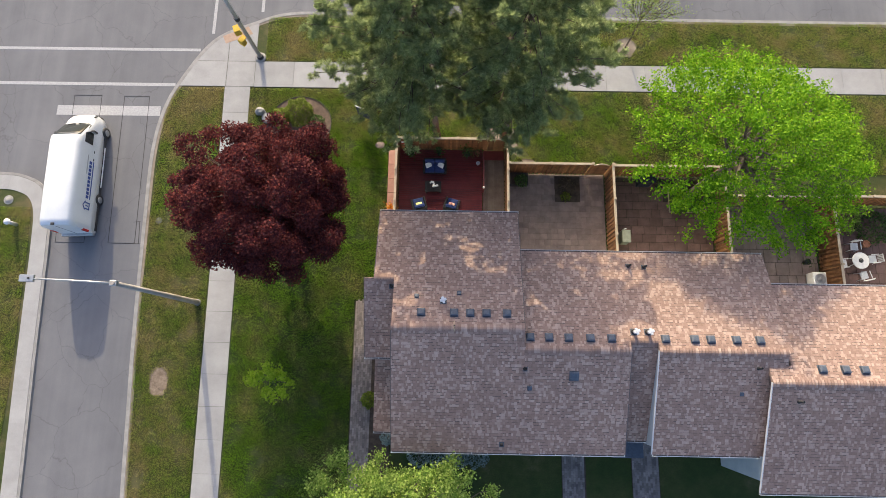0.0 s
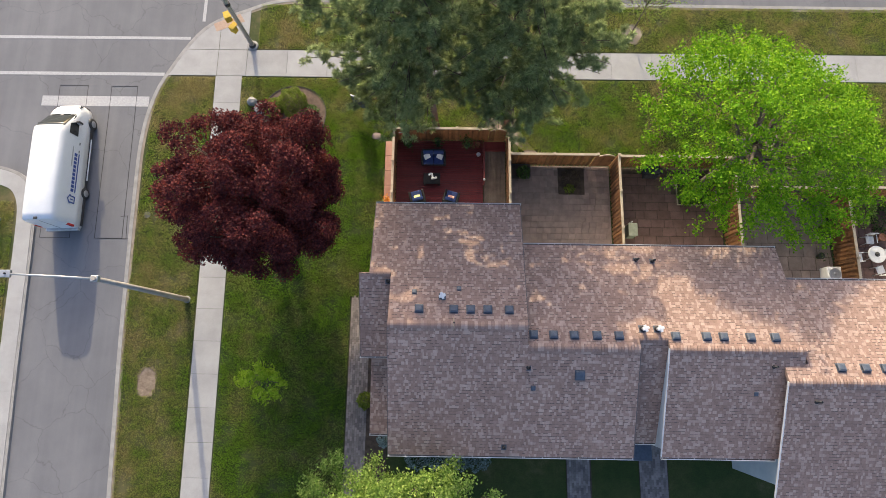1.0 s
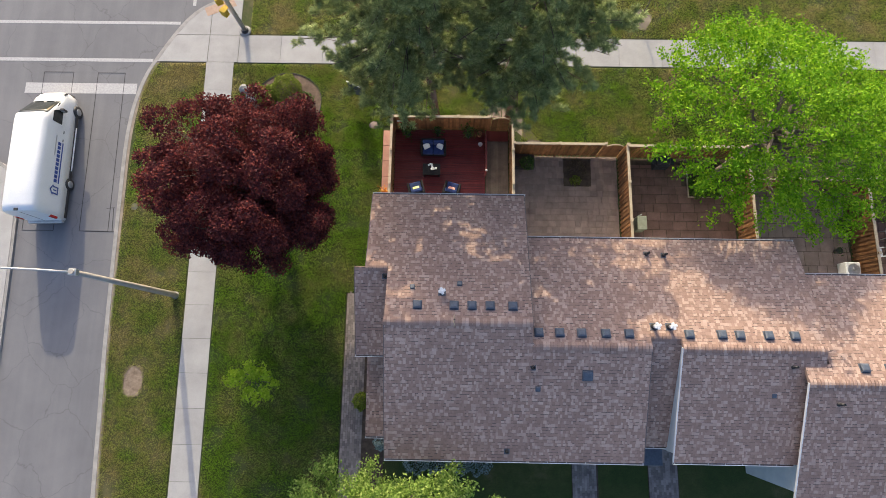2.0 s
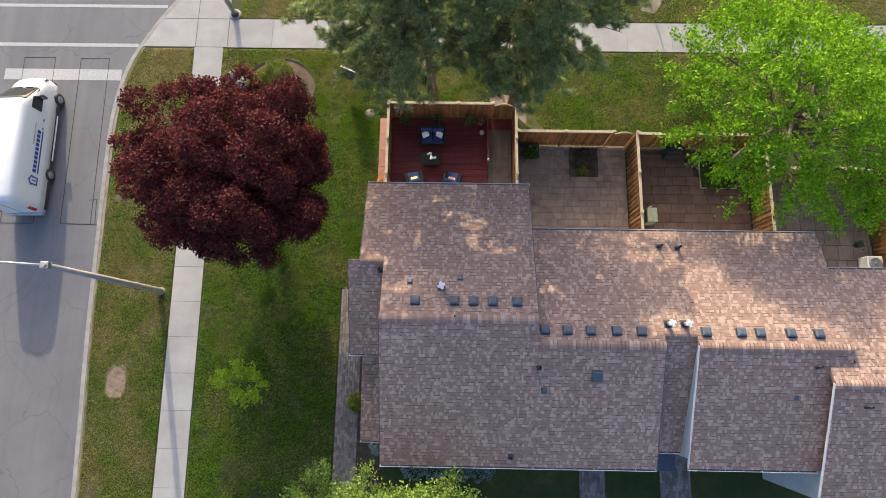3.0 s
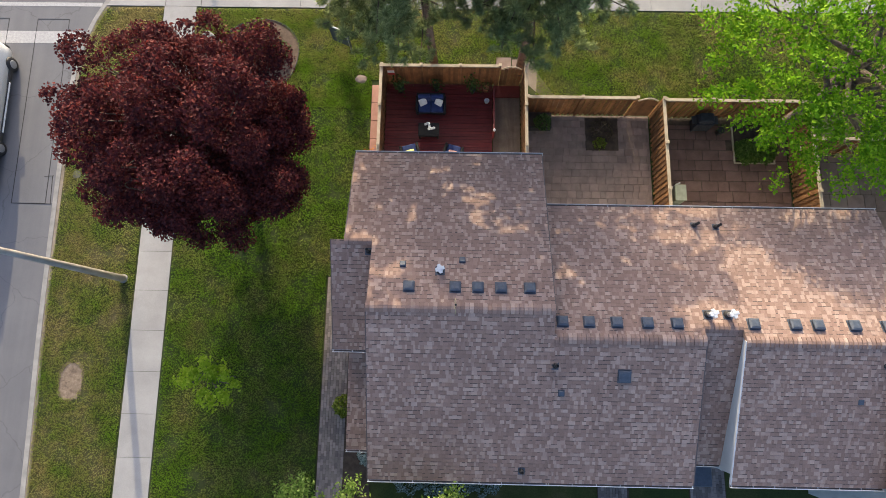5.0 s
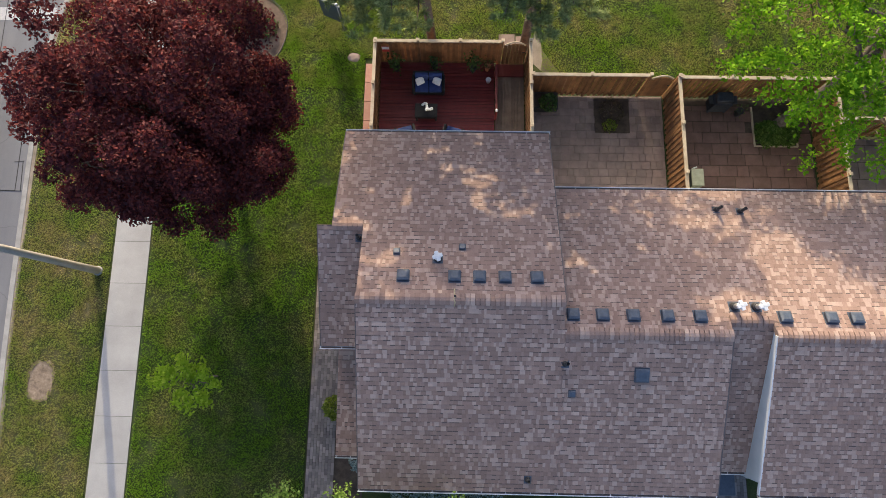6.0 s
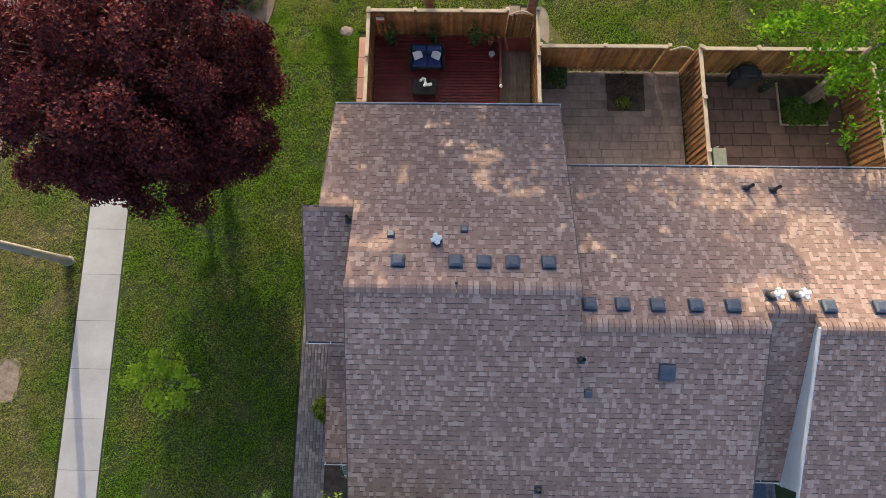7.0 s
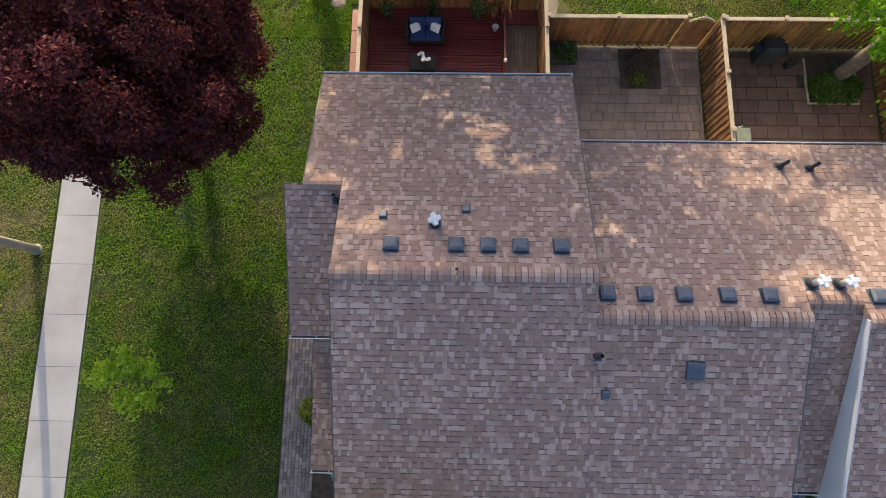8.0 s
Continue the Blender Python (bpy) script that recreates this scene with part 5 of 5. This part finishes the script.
def boulder(label, x, y, r, tall, seed, material=None):
    bm = bmesh.new()
    bmesh.ops.create_icosphere(bm, subdivisions=3, radius=1.0)
    for v in bm.verts:
        q = v.co * (1 + 0.22 * noise.noise(v.co * 1.6 + Vector((seed, 0, 0))))
        v.co = Vector((q.x * r, q.y * r * 0.8, q.z * tall))
    return tagged(finish("boulder", bm, material or DRY, None), label, "stone")


b = boulder("pale grey boulder beside pavement", -11.85, 15.15, 0.33, 0.3, 2, KERB)
b.matrix_world = pose(-12.0, 15.2, 0.1)
b = boulder("flat stone on the lawn by the sign", -3.9, 12.9, 0.3, 0.06, 5, SLAB)
b.matrix_world = pose(-4.15, 13.05, 0.0)
cap = thing("utility_cover", "round concrete cover beside the boulder", "cover", (-11.5, 14.75, 0))
part("ring", lathe([(0.36, -0.05), (0.36, 0.16), (0.3, 0.2), (0.02, 0.21)], 24), KERB, cap)
for x, y, r in ((-17.75, 7.85, 0.2), (-27.4, 9.05, 0.3)):
    c = thing("valve_cover", "round iron cover in the verge", "cover", (x, y, 0))
    part("rim", lathe([(r, -0.03), (r, 0.025), (r * 0.82, 0.03), (r * 0.8, 0.02)], 22), KERB, c)
    part("lid", lathe([(r * 0.8, -0.02), (r * 0.78, 0.022), (0.01, 0.024)], 22), TERRA if r > 0.3 else KERB, c)
for x0, x1, y0, y1 in ((2.6, 3.35, 13.6, 14.3), (3.4, 3.95, 13.5, 14.2)):
    tagged(finish("stepping_stone", bbox(x0, x1, y0, y1, -0.03, 0.04, 0.012), SLAB), "pale stepping stone outside the gate", "paving stone")
setting(finish("worn_ground", prism([(4.0, 13.0), (5.6, 11.5), (6.2, 11.6), (5.4, 12.4), (4.7, 13.4), (4.3, 15.0), (3.9, 15.0)], -0.05, 0.008), DRY), "worn dry soil beside the fence", "soil")
setting(finish("tree_mulch", prism([(11.9 + 0.72 * math.cos(a) * (1 + 0.12 * math.sin(3 * a)), 20.2 + 0.72 * math.sin(a) * (1 + 0.1 * math.cos(5 * a))) for a in (2 * math.pi * k / 24 for k in range(24))], -0.03, 0.014), DRY), "round mulch patch at the young tree", "soil")


def paver_path(name, label, x0, x1, y0, y1, limit=300):
    """Small bricks laid in running bond lengthways; the first ones as pieces, the rest joined."""
    t = thing(name, label, "path", kind="structure")
    part("bed", bbox(x0 - 0.03, x1 + 0.03, y0, y1, -0.08, 0.016), SOIL, t)
    w, d = 0.125, 0.24
    bm = bbox(0, w - 0.008, 0, d - 0.008, -0.03, 0, 0.005)
    me = bpy.data.meshes.new("brick")
    bm.to_mesh(me)
    bm.free()
    me.materials.append(PAVER)
    vs, fs, n = [], [], 0
    rng = random.Random(name)
    y = y1
    while y > y0:
        y -= d
        for k in range(int((x1 - x0) / w)):
            px, py, pz = x0 + k * w, y + (d / 2 if k % 2 else 0), 0.045 + rng.uniform(-0.003, 0.003)
            n += 1
            if n <= limit:
                o = new("brick", me)
                o.parent = t
                o.matrix_local = pose(px, py, pz)
            else:
                i = len(vs)
                vs += [(px + a, py + b, pz + c) for c in (-0.03, 0) for a, b in ((0, 0), (w - 0.008, 0), (w - 0.008, d - 0.008), (0, d - 0.008))]
                fs += [tuple(i + q for q in f) for f in ((4, 5, 6, 7), (0, 1, 5, 4), (1, 2, 6, 5), (2, 3, 7, 6), (3, 0, 4, 7))]
    if vs:
        soup("bricks", vs, fs, PAVER, t)


paver_path("path_1", "tan and grey brick paver path along the house", -5.2, -4.05, -9.5, 3.05)
paver_path("path_2", "grey brick paver walk to a front door", 6.95, 8.25, -9.5, -4.7, 200)
paver_path("path_3", "grey brick paver walk to the recessed entry", 10.9, 12.4, -9.5, -4.1, 200)
paver_path("path_4", "grey brick paver walk to a far front door", 9.2, 10.6, -5.2, -4.0, 80)

# ---- street furniture ----
lamp = thing("street_lamp", "tall concrete street lamp with long steel arm", "street lamp", (-14.79, 2.8, 0))
part("pole", tubed([(0, 0, -0.1), (0, 0, 4), (0, 0, 8.5)], [0.17, 0.14, 0.10], 16), speckled("pole_concrete", (0.30, 0.28, 0.25), (0.42, 0.39, 0.35), 2.0, 50.0), lamp)
part("base_collar", lathe([(0.21, -0.02), (0.21, 0.05), (0.17, 0.08)], 18), KERB, lamp)
part("bracket", bbox(-0.18, 0.14, -0.13, 0.13, 8.2, 8.42, 0.02), METAL, lamp)
part("arm", tubed([(-0.1, 0, 8.32), (-1.2, 0.03, 8.62), (-2.4, 0.06, 8.78), (-3.35, 0.08, 8.82)], [0.05, 0.042, 0.038, 0.035], 10), METAL, lamp)
part("brace", tubed([(-0.1, 0, 7.9), (-0.7, 0.01, 8.45)], 0.02, 8), METAL, lamp)
head = part("lamp_head", bbox(-3.95, -3.3, -0.06, 0.26, 8.74, 8.86, 0.03, None, 2), METAL, lamp)
part("light_panel", bbox(-3.9, -3.5, -0.02, 0.22, 8.725, 8.742, 0.004), BLACK, head)
part("sensor", lathe([(0.04, 8.86), (0.04, 8.93), (0.02, 8.95)], 10, (-3.5, 0.1, 0)), BLACK, head)
part("plaque", bbox(-0.05, 0.05, -0.175, -0.165, 2.0, 2.4), BLACK, lamp)

signal = thing("signal_pole", "grey steel pole with yellow pedestrian signals", "traffic signal", (-12.33, 19.1, 0))
part("pole", tubed([(0, 0, -0.1), (0, 0, 3.5), (0, 0, 7.4)], [0.14, 0.125, 0.11], 16), METAL, signal)
part("foundation", lathe([(0.36, -0.05), (0.36, 0.06), (0.3, 0.08), (0.02, 0.08)], 20), KERB, signal)
part("base_plate", lathe([(0.22, 0.08), (0.22, 0.14), (0.16, 0.22)], 18), BLACK, signal)
YELLOW = speckled("signal_yellow", (0.55, 0.36, 0.03), (0.66, 0.46, 0.06))
for z, dx, dy, a in ((3.0, -0.5, 0.1, 25), (2.35, -0.42, -0.18, -30)):
    m = pose(dx, dy, z, 0, 0, a)
    hd = part("signal_head", bbox(-0.2, 0.2, -0.16, 0.16, -0.45, 0.0, 0.03, m), YELLOW, signal, "yellow signal head")
    part("visor", bbox(-0.17, 0.17, 0.16, 0.34, -0.06, -0.03, 0.01, m), YELLOW, hd)
    part("bracket", tubed([(0, 0, z - 0.1), (dx, dy, z - 0.1)], 0.025, 8), METAL, signal)
part("clamp", lathe([(0.17, 4.1), (0.17, 4.3)], 16), BLACK, signal)
part("mast_arm", tubed([(0, 0, 6.6), (0.05, 2.5, 6.95), (0.1, 5.5, 7.1)], [0.09, 0.07, 0.05], 12), METAL, signal)

sign = thing("street_sign", "white-edged board sign on a steel post", "sign", (-4.68, 14.5, 0))
part("post", tubed([(0, 0, -0.1), (0, 0, 1.8)], 0.035, 10), METAL, sign)
part("board", bbox(-0.95, 0.1, -0.02, 0.02, 0.55, 1.72, 0.006, pose(0, 0.0, 0, 0, 0, -24)), VENT_DARK, sign, "dark sign board")
part("frame", bbox(-0.98, 0.13, -0.035, 0.035, 1.72, 1.78, 0.008, pose(0, 0.0, 0, 0, 0, -24)), WHITE_METAL, sign, "white top edge")
part("finial", lathe([(0.05, 1.8), (0.07, 1.86), (0.02, 1.9)], 12), WHITE_METAL, sign)

hydrant = thing("utility_bollard", "short post with a pale round cap in the verge", "bollard", (-26.6, 7.45, 0))
part("post", tubed([(0, 0, -0.1), (0, 0, 0.7)], [0.12, 0.11], 14), METAL, hydrant)
part("cap", lathe([(0.13, 0.68), (0.19, 0.74), (0.19, 0.82), (0.12, 0.9), (0.02, 0.93)], 18), WHITE_METAL, hydrant, "pale domed cap")

# ---- van ----
van = thing("delivery_van", "long white high-roof panel van with blue lettering", "van", (-22.42, 6.85, -0.10), 2.2)
VAN_WHITE = speckled("van_paint", (0.74, 0.76, 0.77), (0.80, 0.81, 0.82), 1.5, 30.0, 0.3, 0.02)
GLASS_DARK = speckled("tinted_glass", (0.015, 0.02, 0.02), (0.03, 0.035, 0.035), 2.0, 10.0, 0.06, 0.0)
SECTIONS = ((0.0, 0.93, 2.58), (0.06, 0.98, 2.66), (0.4, 1.0, 2.72), (2.5, 1.0, 2.74), (5.2, 1.0, 2.72), (5.55, 0.99, 2.66), (6.1, 0.975, 2.20), (6.72, 0.95, 1.66),
            (6.85, 0.94, 1.56), (7.1, 0.90, 1.45), (7.35, 0.82, 1.30), (7.52, 0.70, 1.10), (7.62, 0.54, 0.80))
RING = ((1.0, 0.0), (1.0, 0.3), (0.995, 0.52), (0.965, 0.72), (0.93, 0.85), (0.86, 0.94), (0.72, 0.985), (0.4, 1.0))


def van_body():
    bm = bmesh.new()
    rings = []
    for yy, hw, top in SECTIONS:
        half = [(hw * a, 0.32 + (top - 0.32) * b) for a, b in RING]
        ring = half + [(-a, b) for a, b in half[::-1]]
        rings.append([bm.verts.new((a, yy, b)) for a, b in ring])
    n = len(rings[0])
    for r, s in zip(rings, rings[1:]):
        for k in range(n):
            bm.faces.new((r[k], r[(k + 1) % n], s[(k + 1) % n], s[k])).smooth = True
    bm.faces.new(rings[0][::-1])
    bm.faces.new(rings[-1])
    bmesh.ops.recalc_face_normals(bm, faces=bm.faces[:])
    return bm


def quad(a, b, c, d, thick, normal):
    bm = bmesh.new()
    n = Vector(normal).normalized() * thick
    lo = [bm.verts.new(Vector(p)) for p in (a, b, c, d)]
    hi = [bm.verts.new(Vector(p) + n) for p in (a, b, c, d)]
    bm.faces.new(lo[::-1]), bm.faces.new(hi)
    for k in range(4):
        bm.faces.new((lo[k], lo[(k + 1) % 4], hi[(k + 1) % 4], hi[k]))
    bmesh.ops.recalc_face_normals(bm, faces=bm.faces[:])
    return bm


def van_glass(y0, y1, steps=6):
    """A curved pane lying 12 mm over the body from y0 to y1."""
    bm = bmesh.new()
    ends = [(a, b) for a, b in RING[4:]]
    ends = [(a * 0.985, b) for a, b in ends] + [(-a * 0.985, b) for a, b in ends[::-1]]
    grids = []
    for lift in (-0.02, 0.012):
        rows = []
        for k in range(steps + 1):
            yy = y0 + (y1 - y0) * k / steps
            hw = float(np.interp(yy, [q[0] for q in SECTIONS], [q[1] for q in SECTIONS]))
            top = float(np.interp(yy, [q[0] for q in SECTIONS], [q[2] for q in SECTIONS]))
            rows.append([bm.verts.new((hw * a, yy + lift, 0.32 + (top - 0.32) * b + lift)) for a, b in ends])
        grids.append(rows)
    n = len(ends)
    for lo, rows in enumerate(grids):
        for r0, r1 in zip(rows, rows[1:]):
            for k in range(n - 1):
                bm.faces.new((r0[k], r0[k + 1], r1[k + 1], r1[k])).smooth = True
    low, top = grids
    for k in range(n - 1):
        bm.faces.new((low[0][k], low[0][k + 1], top[0][k + 1], top[0][k]))
        bm.faces.new((low[-1][k], low[-1][k + 1], top[-1][k + 1], top[-1][k]))
    for k in range(steps):
        bm.faces.new((low[k][0], low[k + 1][0], top[k + 1][0], top[k][0]))
        bm.faces.new((low[k][-1], low[k + 1][-1], top[k + 1][-1], top[k][-1]))
    bmesh.ops.recalc_face_normals(bm, faces=bm.faces[:])
    return bm


part("body", van_body(), VAN_WHITE, van)
part("windscreen", van_glass(5.62, 6.70), GLASS_DARK, van, "dark curved windscreen")
for s in (-1, 1):
    part("door_window", quad((s * 0.985, 5.3, 1.52), (s * 0.975, 6.25, 1.52), (s * 0.925, 5.92, 2.12), (s * 0.93, 5.3, 2.16), 0.03, (s, 0, 0.15)), GLASS_DARK, van, "dark door window")
    part("sill", bbox(min(s * 0.94, s * 1.03), max(s * 0.94, s * 1.03), 0.15, 6.3, 0.3, 0.5, 0.02), BLACK, van)
    part("side_step", bbox(min(s * 1.0, s * 1.06), max(s * 1.0, s * 1.06), 2.95, 5.6, 0.36, 0.44, 0.015), VAN_WHITE, van)
    mir = part("mirror", bbox(min(s * 1.02, s * 1.24), max(s * 1.02, s * 1.24), 6.02, 6.16, 1.5, 1.86, 0.03), BLACK, van)
    part("mirror_glass", bbox(min(s * 1.05, s * 1.22), max(s * 1.05, s * 1.22), 6.012, 6.022, 1.53, 1.83), METAL, mir)
    part("tail_light", bbox(min(s * 0.84, s * 0.99), max(s * 0.84, s * 0.99), -0.03, 0.1, 0.95, 1.5, 0.02), speckled("red_lens", (0.42, 0.02, 0.02), (0.55, 0.04, 0.03), 4.0, 40.0, 0.25, 0.05), van, "red tail light")
    part("headlight", quad((s * 0.52, 7.34, 1.25), (s * 0.80, 7.2, 1.3), (s * 0.78, 7.42, 1.02), (s * 0.55, 7.5, 1.02), 0.04, (s * 0.2, 0.8, 0.6)), GLASS_DARK, van, "headlight")
    part("wiper", tubed([(s * 0.1, 6.72, 1.69), (s * 0.55, 6.66, 1.73)], 0.012, 6), BLACK, van)
    for yy in (2.15, 6.6):
        w = part("wheel", lathe([(0.2, -0.12), (0.34, -0.11), (0.36, -0.06), (0.36, 0.06), (0.34, 0.11), (0.2, 0.12)], 26), BLACK, van, "black tyre")
        w.matrix_local = pose(s * 0.93, yy, 0.36, 0, 90, 0)
        part("rim", lathe([(0.21, 0.10), (0.2, 0.135), (0.12, 0.12), (0.06, 0.14), (0.01, 0.14)] if s > 0 else [(0.01, -0.14), (0.06, -0.14), (0.12, -0.12), (0.2, -0.135), (0.21, -0.10)], 20), METAL, w, "steel rim")
    for yy in (4.85, 4.35):
        part("door_handle", bbox(min(s * 1.0, s * 1.03), max(s * 1.0, s * 1.03), yy, yy + 0.16, 1.28, 1.33, 0.008), BLACK, van)
part("rear_bumper", bbox(-0.96, 0.96, -0.14, 0.06, 0.34, 0.58, 0.03), METAL, van, "grey rear bumper")
part("front_bumper", bbox(-0.72, 0.72, 7.3, 7.62, 0.3, 0.62, 0.08, None, 2), BLACK, van)
part("door_seam", bbox(-0.006, 0.006, -0.012, 0.0, 0.6, 2.4), BLACK, van)
part("camera_pod", bbox(-0.1, 0.1, 0.0, 0.14, 2.66, 2.72, 0.01), BLACK, van)
BLUE_INK = speckled("blue_vinyl", (0.02, 0.06, 0.28), (0.03, 0.08, 0.34), 4.0, 60.0, 0.4, 0.02)
for s in (-1, 1):
    a, b = (s * 1.0, s * 1.012)
    lo, hi = min(a, b), max(a, b)
    decal = part("lettering", bbox(lo, hi, 1.9, 4.3, 1.22, 1.30), BLUE_INK, van, "blue lettering bar")
    for k in range(10):
        part("letter_bar", bbox(lo, hi, 1.92 + k * 0.24, 2.10 + k * 0.24, 1.40, 1.62), BLUE_INK, decal)
    part("small_bar", bbox(min(s * 0.985, s * 1.0), max(s * 0.985, s * 1.0), 3.4, 4.6, 1.74, 1.80), METAL, decal)
    for y0, y1, z0, z1 in ((1.25, 1.32, 1.2, 1.6), (1.62, 1.69, 1.2, 1.6), (1.25, 1.69, 1.2, 1.27), (1.44, 1.50, 1.33, 1.56)):
        part("house_mark", bbox(lo, hi, y0, y1, z0, z1), BLUE_INK, decal)
    for y0, a in ((1.2, 35), (1.74, 145)):
        part("house_mark", bbox(lo, hi, 0, 0.36, -0.03, 0.03, 0, pose(0, y0, 1.6, a)), BLUE_INK, decal)

cord = thing("frayed_strap", "frayed beige strap lying over the roof ridge", "strap", (0.62, 1.15, 6.84))
part("strap", tubed([(0.02, 0.32, -0.10), (0.0, 0.2, -0.03), (0.05, 0.08, 0.03), (-0.02, 0.0, 0.035), (0.04, -0.1, 0.02), (0.01, -0.22, -0.05)], 0.014, 6), speckled("beige_webbing", (0.42, 0.34, 0.18), (0.58, 0.48, 0.28)), cord)
part("knot", lathe([(0.02, 0.02), (0.04, 0.04), (0.02, 0.06)], 8, (0.03, 0.09, 0.0)), BLACK, cord)
